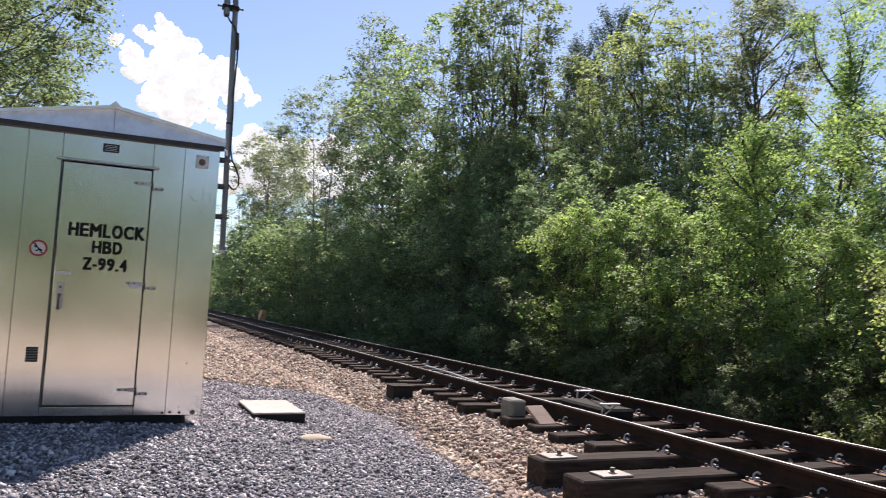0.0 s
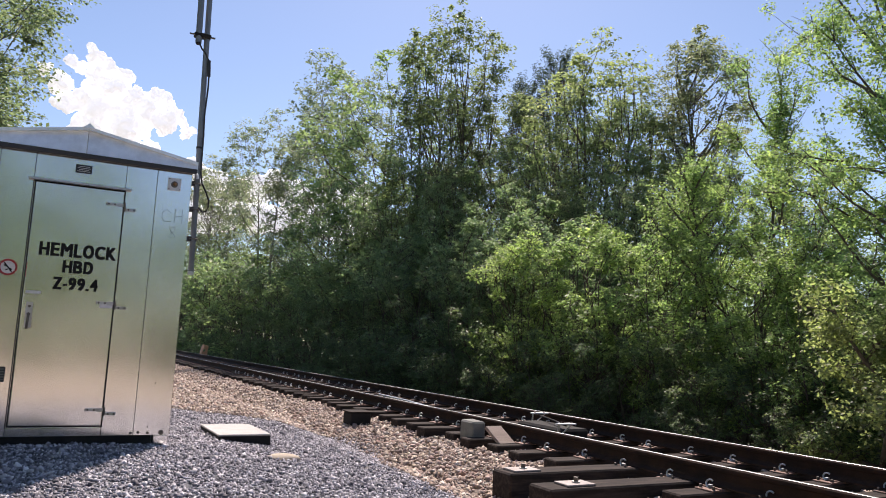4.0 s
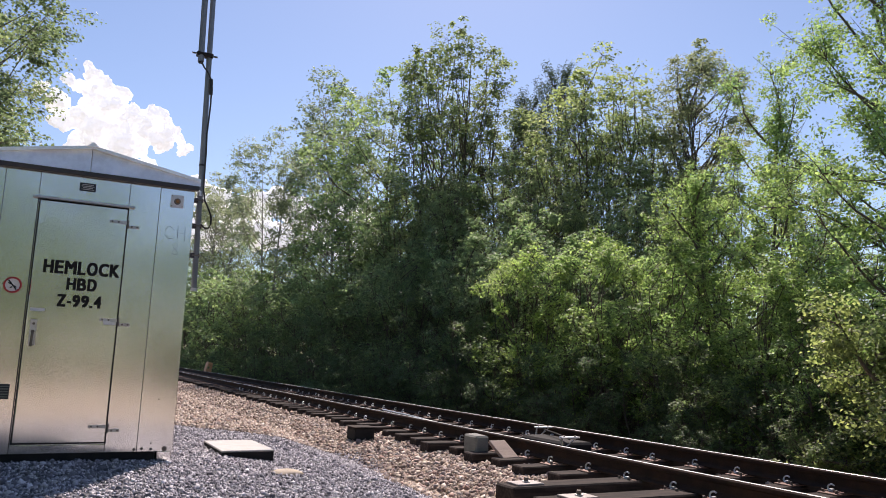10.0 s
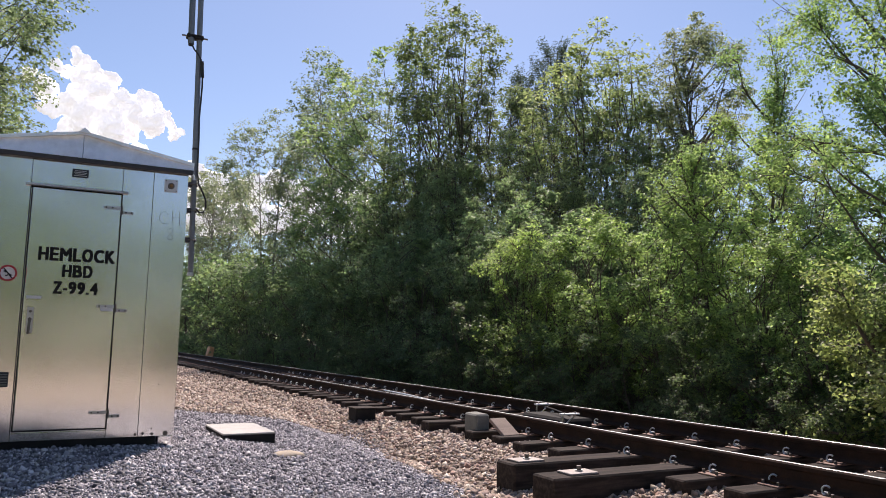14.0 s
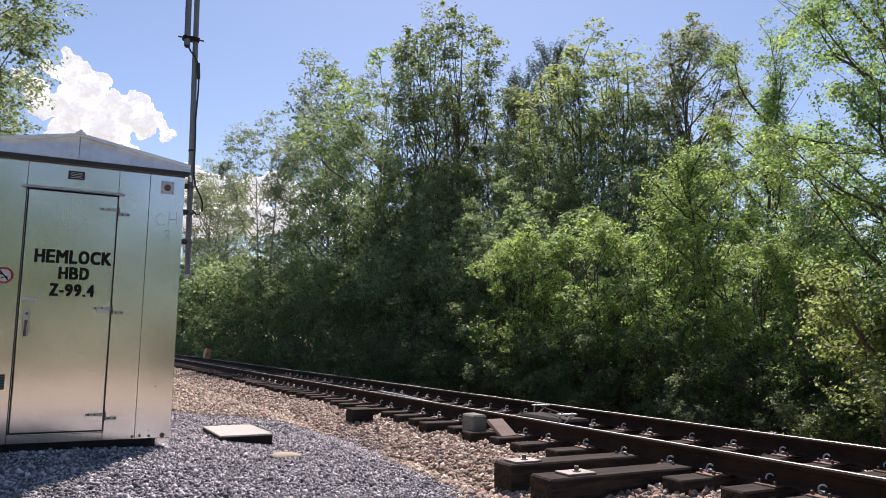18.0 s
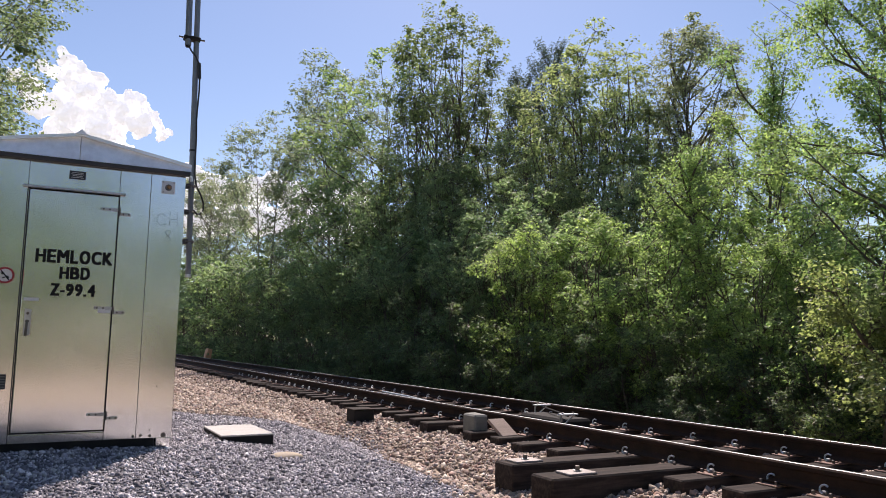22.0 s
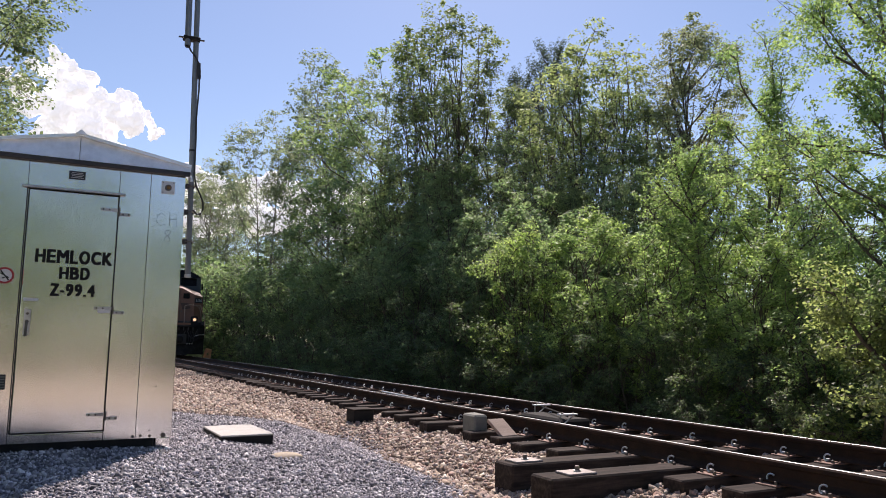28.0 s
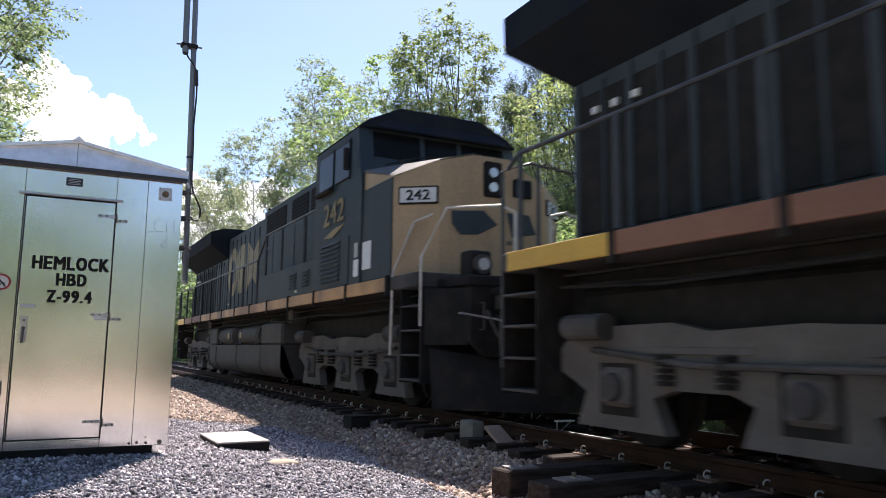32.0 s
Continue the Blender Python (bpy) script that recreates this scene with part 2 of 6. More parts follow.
SHED_METAL = shed_metal()
SHED_PAINT = worn("shed_roof_sheet", (0.92, 0.94, 0.95), (0.82, 0.84, 0.86), 0.4, 0.6, 2.0, 9.0, 0.5)
TRIM_DARK = worn("dark_trim", (0.05, 0.05, 0.055), (0.11, 0.1, 0.1), 0.5, 0.5, 8.0, 60.0, 0.6)
GASKET = worn("black_gasket", (0.012, 0.012, 0.012), (0.03, 0.03, 0.03), 0.7)
HARDWARE = worn("hinge_steel", (0.6, 0.6, 0.6), (0.38, 0.36, 0.33), 0.38, 1.0, 20.0, 80.0, 0.6)
DARK_BOLT = worn("dull_bolt", (0.14, 0.13, 0.12), (0.25, 0.2, 0.16), 0.5, 0.8, 30.0, 90.0)
STENCIL = worn("black_stencil_paint", (0.012, 0.012, 0.013), (0.03, 0.03, 0.03), 0.5, 0, 20.0, 90.0)
PENCIL = worn("grey_marker", (0.1, 0.1, 0.1), (0.2, 0.2, 0.2), 0.7)
WHITE = worn("white_enamel", (0.78, 0.77, 0.76), (0.6, 0.58, 0.55), 0.4, 0, 9.0, 60.0, 0.5)
RED = worn("red_enamel", (0.5, 0.035, 0.04), (0.38, 0.06, 0.06), 0.4, 0, 9.0, 60.0, 0.5)
PLATE_DARK = worn("engraved_plate", (0.03, 0.035, 0.045), (0.06, 0.065, 0.075), 0.35, 0.3)
PALE_LINE = worn("pale_lettering", (0.5, 0.5, 0.5), (0.36, 0.36, 0.36), 0.5)
AMBER = worn("amber_lens", (0.3, 0.16, 0.06), (0.2, 0.1, 0.04), 0.12)
LIGHT_PLATE = worn("light_steel_plate", (0.72, 0.73, 0.75), (0.55, 0.55, 0.56), 0.45, 0.3, 20.0, 80.0, 0.5)
POLE_METAL = worn("grey_pole", (0.22, 0.23, 0.24), (0.13, 0.13, 0.14), 0.45, 0.6, 4.0, 60.0, 0.6, (6, 6, 0.4))
CABLE = worn("black_cable", (0.015, 0.015, 0.016), (0.03, 0.03, 0.03), 0.5)
ORANGE = worn("orange_marker", (0.95, 0.5, 0.27), (0.8, 0.4, 0.22), 0.6, 0, 10.0, 60.0)
YELLOW_STONE = worn("buff_stone", (0.5, 0.4, 0.29), (0.4, 0.34, 0.28), 0.8, 0, 9.0, 60.0)

BARK = worn("bark", (0.09, 0.07, 0.052), (0.2, 0.17, 0.13), 0.9, 0, 6.0, 40.0, 0.7, (4, 4, 0.8), 0.8)
BARK_PALE = worn("pale_bark", (0.22, 0.2, 0.17), (0.1, 0.09, 0.07), 0.9, 0, 6.0, 40.0, 0.7, (4, 4, 0.8), 0.6)
LEAF_DARK = leaf_material("maple_leaf", (0.091, 0.123, 0.074), (0.167, 0.218, 0.117), (0.249, 0.292, 0.154), (2.2, 2.45, 1.8))
# Darkened leaf tone: the shade low in the bushes is put into the colour.
LEAF_SHADED = leaf_material("shaded_bush_leaf", (0.07, 0.094, 0.056), (0.12, 0.158, 0.085), (0.175, 0.21, 0.11), (2.0, 2.25, 1.7))
LEAF_BRIGHT = leaf_material("young_leaf", (0.115, 0.164, 0.077), (0.217, 0.288, 0.126), (0.322, 0.378, 0.164), (2.1, 2.3, 1.55))
LEAF_YOUNG = leaf_material("birch_leaf", (0.123, 0.148, 0.076), (0.205, 0.245, 0.127), (0.305, 0.33, 0.164), (2.1, 2.25, 1.7))
# The yellowed tone paints the sun on the low sapling's sprays.
LEAF_GOLD = leaf_material("sunlit_sapling_leaf", (0.124, 0.15, 0.072), (0.216, 0.252, 0.12), (0.299, 0.32, 0.156), (2.1, 2.25, 1.6))
LEAF_PALE = leaf_material("aspen_leaf", (0.13, 0.15, 0.095), (0.21, 0.235, 0.145), (0.3, 0.32, 0.19), (1.9, 2.0, 1.8))
LEAF_OLIVE = leaf_material("ash_leaf", (0.084, 0.106, 0.062), (0.146, 0.174, 0.101), (0.213, 0.235, 0.129), (2.1, 2.3, 1.7))
NEEDLE = leaf_material("pine_needle", (0.07, 0.095, 0.075), (0.11, 0.145, 0.105), (0.15, 0.18, 0.13), (1.2, 1.3, 1.2))

NAVY = worn("faded_navy_paint", (0.036, 0.052, 0.062), (0.085, 0.099, 0.108), 0.6, 0, 1.1, 30.0, 0.8, (1, 1, 0.35), 0.1, 0.35, 0.75)
ROOF_NAVY = worn("sooty_navy_roof", (0.012, 0.016, 0.024), (0.03, 0.03, 0.031), 0.9, 0, 1.1, 30.0, 0.7)
NOSE_BROWN = worn("grimy_orange_nose", (0.27, 0.135, 0.09), (0.15, 0.082, 0.062), 0.55, 0, 1.5, 30.0, 0.8, (1, 1, 0.4))
NOSE_TAN = worn("faded_gold_nose", (0.5, 0.34, 0.19), (0.33, 0.23, 0.14), 0.55, 0, 1.5, 30.0, 0.7, (1, 1, 0.4))
EMBLEM_DARK = worn("sooty_emblem_paint", (0.1, 0.06, 0.045), (0.055, 0.045, 0.042), 0.6, 0, 3.0, 30.0, 0.8)
GOLD = worn("gold_logo_paint", (0.25, 0.175, 0.05), (0.1, 0.078, 0.04), 0.55, 0, 1.8, 30.0, 0.8)
SILL_GOLD = worn("grimy_sill_stripe", (0.58, 0.31, 0.11), (0.24, 0.125, 0.065), 0.55, 0, 0.8, 30.0, 0.9, (1, 1, 1), 0.1, 0.4, 0.6)
SILL_RED = worn("faded_red_sill", (0.27, 0.125, 0.075), (0.16, 0.08, 0.06), 0.6, 0, 0.9, 30.0, 0.8)
SILL_YELLOW = worn("yellow_sill", (0.72, 0.43, 0.07), (0.5, 0.28, 0.07), 0.5, 0, 1.5, 30.0, 0.6)
SILL_DULL = worn("sooty_sill_stripe", (0.26, 0.14, 0.07), (0.09, 0.055, 0.04), 0.65, 0, 0.8, 30.0, 0.9, (1, 1, 1), 0.1, 0.4, 0.6)
GRIME = worn("road_grime", (0.07, 0.066, 0.064), (0.15, 0.142, 0.136), 0.8, 0.1, 1.6, 30.0, 0.8)
DUSTY = worn("dusty_cast_frame", (0.1, 0.092, 0.086), (0.175, 0.16, 0.148), 0.85, 0.0, 1.8, 30.0, 0.8)
TANK_GREY = worn("grimy_tank", (0.07, 0.067, 0.066), (0.125, 0.119, 0.115), 0.7, 0.1, 1.2, 30.0, 0.8)
RAILING = worn("hand_rail_paint", (0.72, 0.68, 0.62), (0.5, 0.43, 0.36), 0.5, 0.2, 6.0, 40.0, 0.7)
RAIL_BROWN = worn("brown_hand_rail", (0.4, 0.29, 0.22), (0.24, 0.16, 0.13), 0.5, 0.1, 6.0, 40.0, 0.7)
DULL_NUMBER = worn("dull_cream_number", (0.26, 0.24, 0.16), (0.12, 0.11, 0.09), 0.6, 0, 3.0, 30.0, 0.8)
RAIL_NAVY = worn("dark_hand_rail", (0.05, 0.055, 0.065), (0.12, 0.12, 0.12), 0.45, 0.3, 6.0, 40.0, 0.6)
GLASS_DARK = worn("tinted_cab_glass", (0.008, 0.009, 0.01), (0.02, 0.021, 0.022), 0.12, 0, 2.0, 10.0)
GLASS_DARK.node_tree.nodes["Principled BSDF"].inputs["Specular IOR Level"].default_value = 0.07
PALE_PANEL = worn("grey_cab_lining", (0.12, 0.12, 0.115), (0.08, 0.078, 0.075), 0.7)
LAMP_WARM = glowing("lit_lamp_warm", (1.0, 0.6, 0.36), 0.85)
LAMP_OFF = worn("unlit_lamp", (0.75, 0.76, 0.78), (0.6, 0.6, 0.6), 0.1, 0.6)
for dull in (STENCIL, BLACK_STEEL, GRIME, TANK_GREY):
    dull.node_tree.nodes["Principled BSDF"].inputs["Specular IOR Level"].default_value = 0.15
ROOF_NAVY.node_tree.nodes["Principled BSDF"].inputs["Specular IOR Level"].default_value = 0.1
NAVY.node_tree.nodes["Principled BSDF"].inputs["Specular IOR Level"].default_value = 0.15
CLOUD, _ct, _cb = material("cloud_white", 1.0)
_cb.inputs["Base Color"].default_value = (0.8, 0.8, 0.8, 1)
# The glow stands in for sunlight scattered inside the cloud.
_cb.inputs["Emission Color"].default_value = (0.93, 0.95, 1.0, 1)
_cb.inputs["Emission Strength"].default_value = 0.5
_cb.inputs["Specular IOR Level"].default_value = 0.0


# ---- mesh helpers ----
def part(name, bm, mat, parent=None, label="", smooth=False, at=None):
    """Links a bmesh as one mesh object, under a thing or a part if one is given."""
    me = bpy.data.meshes.new(name)
    bm.normal_update()
    bm.to_mesh(me)
    bm.free()
    for one in mat if isinstance(mat, (list, tuple)) else [mat]:
        me.materials.append(one)
    if smooth:
        me.shade_smooth()
    ob = new(name, me)
    ob.parent = parent
    if at is not None:
        ob.matrix_basis = at
    if label:
        ob["label"] = label
    return ob


def thing(name, m=None):
    ob = new(name)
    ob.empty_display_size = 0.2
    if m is not None:
        ob.matrix_basis = m
    return ob


def box(bm, lo, hi, bevel=0.0, m=None):
    """An axis-aligned box with chamfered edges."""
    a, b = Vector(lo), Vector(hi)
    made = bmesh.ops.create_cube(bm, size=1.0, matrix=(m or Matrix()) @ Matrix.Translation((a + b) / 2) @ Matrix.Diagonal((*(b - a), 1)))
    if bevel:
        edges = list({e for v in made["verts"] for e in v.link_edges})
        bmesh.ops.bevel(bm, geom=edges, offset=bevel, segments=1, affect="EDGES")
    return bm


def boxed(lo, hi, bevel=0.0, m=None):
    return box(bmesh.new(), lo, hi, bevel, m)


def rod(bm, a, b, r, r2=None, sides=10):
    """A capped cylinder or cone from a to b."""
    a, b = Vector(a), Vector(b)
    way = b - a
    m = Matrix.Translation((a + b) / 2) @ way.to_track_quat("Z", "Y").to_matrix().to_4x4()
    bmesh.ops.create_cone(bm, cap_ends=True, segments=sides, radius1=r, radius2=r if r2 is None else r2, depth=way.length, matrix=m)
    return bm


def pipe(bm, points, r, sides=8):
    """A bent tube through points, mitred at its bends."""
    pts = [Vector(p) for p in points]
    rings = []
    for i, p in enumerate(pts):
        way = (pts[min(i + 1, len(pts) - 1)] - pts[max(i - 1, 0)]).normalized()
        u = way.cross((0, 0, 1) if abs(way.z) < 0.9 else (1, 0, 0)).normalized()
        w = way.cross(u)
        rr = r[i] if isinstance(r, (list, tuple)) else r
        rings.append([bm.verts.new(p + rr * (math.cos(k * math.tau / sides) * u + math.sin(k * math.tau / sides) * w)) for k in range(sides)])
    for a, b in zip(rings, rings[1:]):
        for k in range(sides):
            bm.faces.new((a[k], a[(k + 1) % sides], b[(k + 1) % sides], b[k]))
    bm.faces.new(rings[0][::-1])
    bm.faces.new(rings[-1])
    return bm


def prism(bm, outline, axis, lo, hi):
    """A polygon, given in the two other axes, pushed from lo to hi along an axis."""
    def place(p, v):
        return {"x": (v, p[0], p[1]), "y": (p[0], v, p[1]), "z": (p[0], p[1], v)}[axis]

    a = [bm.verts.new(place(p, lo)) for p in outline]
    b = [bm.verts.new(place(p, hi)) for p in outline]
    n = len(outline)
    bm.faces.new(a)
    bm.faces.new(b[::-1])
    for k in range(n):
        bm.faces.new((a[k], b[k], b[(k + 1) % n], a[(k + 1) % n]))
    bmesh.ops.recalc_face_normals(bm, faces=bm.faces)
    return bm


def hull(bm, points):
    vs = [bm.verts.new(p) for p in points]
    bmesh.ops.convex_hull(bm, input=vs)
    return bm


def lettering(name, text, size, width, mat, parent, m, bold=0.0, depth=0.003, label=""):
    """Text in the built-in font as a mesh, scaled to a width, middle at m; it lies in its own xy plane."""
    cu = bpy.data.curves.new(name, "FONT")
    cu.body, cu.size, cu.align_x, cu.align_y = text, 1.0, "CENTER", "CENTER"
    cu.extrude, cu.resolution_u = 0.002, 4
    tmp = new(name, cu)
    bpy.context.view_layer.update()
    me = bpy.data.meshes.new_from_object(tmp.evaluated_get(bpy.context.evaluated_depsgraph_get()))
    bpy.data.objects.remove(tmp)
    xs = [v.co.x for v in me.vertices]
    ys = [v.co.y for v in me.vertices]
    wx, wy = max(xs) - min(xs), max(ys) - min(ys)
    cx, cy = (max(xs) + min(xs)) / 2, (max(ys) + min(ys)) / 2
    for v in me.vertices:
        v.co = ((v.co.x - cx) * width / wx, (v.co.y - cy) * size / wy, (1 if v.co.z > 0 else -1) * depth / 2)
    if bold:
        bm = bmesh.new()
        for k, (dx, dy) in enumerate(((-0.8, -0.5), (0.8, -0.5), (-0.8, 0.5), (0.8, 0.5), (0.0, 0.0))):
            me.transform(Matrix.Translation((dx * bold, dy * bold, k * 0.0004)))
            bm.from_mesh(me)
            me.transform(Matrix.Translation((-dx * bold, -dy * bold, -k * 0.0004)))
        bm.to_mesh(me)
        bm.free()
    me.materials.clear()
    me.materials.append(mat)
    ob = new(name, me)
    ob.parent, ob.matrix_basis = parent, m
    if label:
        ob["label"] = label
    return ob


def from_arrays(name, verts, faces, mat):
    """A mesh object straight from numpy arrays; all faces have the same number of corners."""
    me = bpy.data.meshes.new(name)
    n, k = faces.shape
    me.vertices.add(len(verts))
    me.vertices.foreach_set("co", verts.astype(np.float32).ravel())
    me.loops.add(n * k)
    me.loops.foreach_set("vertex_index", faces.astype(np.int32).ravel())
    me.polygons.add(n)
    me.polygons.foreach_set("loop_start", np.arange(0, n * k, k, dtype=np.int32))
    me.update(calc_edges=True)
    me.materials.append(mat)
    return me


def smoothstep(a, b, x):
    t = min(1.0, max(0.0, (x - a) / (b - a)))
    return t * t * (3 - 2 * t)


# ---- ground ----
PROFILE = [(-900, 0.2), (-60, 0.1), (-12, 0.0), (-6, -0.03), (-5, -0.05), (-4, -0.165), (-3, -0.27), (-2.4, -0.43), (-2.1, -0.39), (-1.75, -0.34), (-1.3, -0.3), (-0.9, -0.28), (0.9, -0.27), (1.5, -0.27), (2.6, -0.75), (4, -0.85), (12, -0.6), (40, 0.5), (900, 2.0)]
PX, PZ = [p[0] for p in PROFILE], [p[1] for p in PROFILE]


def ground_z(x, y):
    z = float(np.interp(x, PX, PZ))
    far = smoothstep(9.0, 13.0, y)
    if -4.6 < x < -1.9 and far:
        z += far * 0.06 * (1 - abs(x + 3.2) / 1.4)
    rough = 0.012 if -8 < x < 1.6 else 0.1
    return z + rough * noise.noise((x * 1.7, y * 1.7, 0.0))


def build_ground():
    xs = [-900, -400, -180, -90, -50, -30, -20, -15, -12] + list(np.arange(-10, 6.01, 0.2)) + [6.6, 7.5, 9, 11, 14, 18, 24, 34, 60, 120, 300, 900]
    ys = [-900, -400, -180, -90, -50, -30, -20, -14, -10, -7, -5] + list(np.arange(-4, 24.01, 0.25)) + list(np.arange(25, 60, 1.5)) + [65, 75, 90, 120, 170, 250, 400, 600, 900]
    v = np.array([(x, y, ground_z(x, y)) for y in ys for x in xs])
    w = len(xs)
    f = np.array([(j * w + i, j * w + i + 1, (j + 1) * w + i + 1, (j + 1) * w + i) for j in range(len(ys) - 1) for i in range(w - 1)])
    me = from_arrays("ground", v, f, GROUND)
    me.shade_smooth()
    return tagged(new("ground", me), "gravel pad, ballast bed and leaf-littered ground under the woods", "ground", kind="structure")


build_ground()

CUBE_V = np.array([(x, y, z) for x in (-1, 1) for y in (-1, 1) for z in (-1, 1)], float)
CUBE_F = np.array([(0, 1, 3, 2), (4, 6, 7, 5), (0, 4, 5, 1), (2, 3, 7, 6), (0, 2, 6, 4), (1, 5, 7, 3)])
OCTA_V = np.array([(1, 0, 0), (-1, 0, 0), (0, 1, 0), (0, -1, 0), (0, 0, 1), (0, 0, -1)], float)
OCTA_F = np.array([(0, 2, 4), (2, 1, 4), (1, 3, 4), (3, 0, 4), (2, 0, 5), (1, 2, 5), (3, 1, 5), (0, 3, 5)])


def turns(rng, n):
    """n random rotation matrices."""
    q = rng.normal(size=(n, 4))
    q /= np.linalg.norm(q, axis=1)[:, None]
    a, b, c, d = q.T
    return np.stack([1 - 2 * (c * c + d * d), 2 * (b * c - a * d), 2 * (b * d + a * c), 2 * (b * c + a * d), 1 - 2 * (b * b + d * d), 2 * (c * d - a * b), 2 * (b * d - a * c), 2 * (c * d + a * b), 1 - 2 * (b * b + c * c)], 1).reshape(-1, 3, 3)


def stones(name, places, sizes, mat, label, seed, octa=False):
    rng = np.random.default_rng(seed)
    tv, tf = (OCTA_V, OCTA_F) if octa else (CUBE_V * 0.75, CUBE_F)
    n = len(places)
    v = tv[None] * (1 + rng.uniform(-0.3, 0.3, (n, len(tv), 3))) + rng.uniform(-0.12, 0.12, (n, len(tv), 3))
    v = v * sizes[:, None, None] * rng.uniform(0.65, 1.25, (n, 1, 3))
    v = np.einsum("nij,nkj->nki", turns(rng, n), v) + places[:, None]
    f = tf[None] + (np.arange(n) * len(tv))[:, None, None]
    me = from_arrays(name, v.reshape(-1, 3), f.reshape(-1, tf.shape[1]), mat)
    return tagged(new(name, me), label, "gravel", kind="stuff")


def scatter(rng, n, x0, x1, y0, y1, keep=lambda x, y: True, lift=0.0):
    out = []
    for x, y in zip(rng.uniform(x0, x1, n), rng.uniform(y0, y1, n)):
        if keep(x, y):
            out.append((x, y, ground_z(x, y) + lift))
    return np.array(out)


def pad_edge(y):
    """Where the grey pad ends and the tan ballast begins, for a given y."""
    return float(np.interp(y, [3, 4.6, 5.8, 7.3, 9.0, 9.9, 10.6, 11.2], [-3.25, -3.05, -2.8, -2.5, -2.15, -2.1, -2.9, -4.6])) + 0.12 * noise.noise((y * 2.1, 3.0, 0.0))


# ---- track ----
GAUGE = 0.7525  # rail centre from track centre
TIE_YS = [-6.2 + 0.56 * i for i in range(17)] + [3.6, 4.1, 4.62, 5.12, 5.72, 6.34, 6.95, 7.5, 8.05, 8.6, 9.15, 9.7, 10.27, 10.86, 11.49] + [12.05 + 0.57 * i for i in range(110)]


def build_rail(side):
    x = side * GAUGE
    prof = [(-0.07, -0.172), (0.07, -0.172), (0.07, -0.158), (0.022, -0.14), (0.009, -0.12), (0.009, -0.055), (0.036, -0.04), (0.037, -0.012), (0.026, -0.001), (0.012, 0.0015), (-0.012, 0.0015), (-0.026, -0.001), (-0.037, -0.012), (-0.036, -0.04), (-0.009, -0.055), (-0.009, -0.12), (-0.022, -0.14), (-0.07, -0.158)]
    rail = thing("rail", pose(x, 0, 0))
    part("rail_body", prism(bmesh.new(), prof, "y", -60.0, 620.0), RAIL_RUST, rail, "rusty dark rail web and foot")
    part("running_surface", prism(bmesh.new(), [(-0.016, -0.0005), (0.016, -0.0005), (0.012, 0.0025), (0.005, 0.004), (-0.005, 0.004), (-0.012, 0.0025)], "y", -60.0, 620.0), RAIL_HEAD, rail, "polished running surface")
    return tagged(rail, "rusty steel rail with a polished running surface", "rail", "rails of the track")


for side in (-1, 1):
    build_rail(side)


def clip_mesh():
    """A spring clip: a bent C of round bar standing on its shoulder."""
    bm = bmesh.new()
    arc = [(0.004 * k - 0.02, 0.03 * math.cos(radians(40 + 28 * k)), 0.03 + 0.03 * math.sin(radians(40 + 28 * k))) for k in range(10)]
    pipe(bm, arc, 0.008, 6)
    box(bm, (-0.03, -0.02, -0.008), (0.0, 0.02, 0.02), 0.004)
    return bm


def build_tie(near_detail):
    """A tie with its plates, spring clips and spikes, built round its own middle."""
    tie = thing("railroad_tie")
    bm = boxed((-1.3, -0.115, -0.36), (1.3, 0.115, -0.19), 0.012)
    for v in bm.verts:
        v.co += 0.008 * noise.noise_vector(v.co * 3)
    part("timber", bm, TIE_WOOD, tie, "creosoted weathered timber")
    for side in (-1, 1):
        x = side * GAUGE
        bm = boxed((x - 0.19, -0.1, -0.19), (x + 0.19, 0.1, -0.174), 0.004)
        box(bm, (x - 0.1, -0.1, -0.176), (x - 0.074, 0.1, -0.163))
        box(bm, (x + 0.074, -0.1, -0.176), (x + 0.1, 0.1, -0.163))
        plate = part("tie_plate", bm, PLATE_RUST, tie, "rusty steel tie plate")
        if not near_detail:
            continue
        for out in (-1, 1):
            part("spring_clip", clip_mesh(), HARDWARE, plate, "bent steel spring clip", at=pose(x + out * 0.105, 0.02, -0.165, 0, 0, 0 if out == 1 else 180))
            for s in (-0.07, 0.07):
                bm = boxed((x + out * 0.15 - 0.011, s - 0.011, -0.176), (x + out * 0.15 + 0.011, s + 0.011, -0.145), 0.003)
                part("spike", bm, DARK_BOLT, plate)
    return tagged(tie, "weathered timber tie with rusty plates and clips", "railroad tie", "ties of the track")


def build_ties():
    rng = random.Random(4)
    near, far = build_tie(True), build_tie(False)
    near.matrix_basis, far.matrix_basis = pose(0, TIE_YS[20], 0), pose(0, TIE_YS[-1], 0)
    for i, y in enumerate(TIE_YS[:-1]):
        if i == 20:
            continue
        src = near if -1 < y < 24 else far
        copy_thing(src, pose(rng.uniform(-0.06, 0.06), y, rng.uniform(-0.006, 0.004), 0, 0, rng.uniform(-0.8, 0.8)))


build_ties()


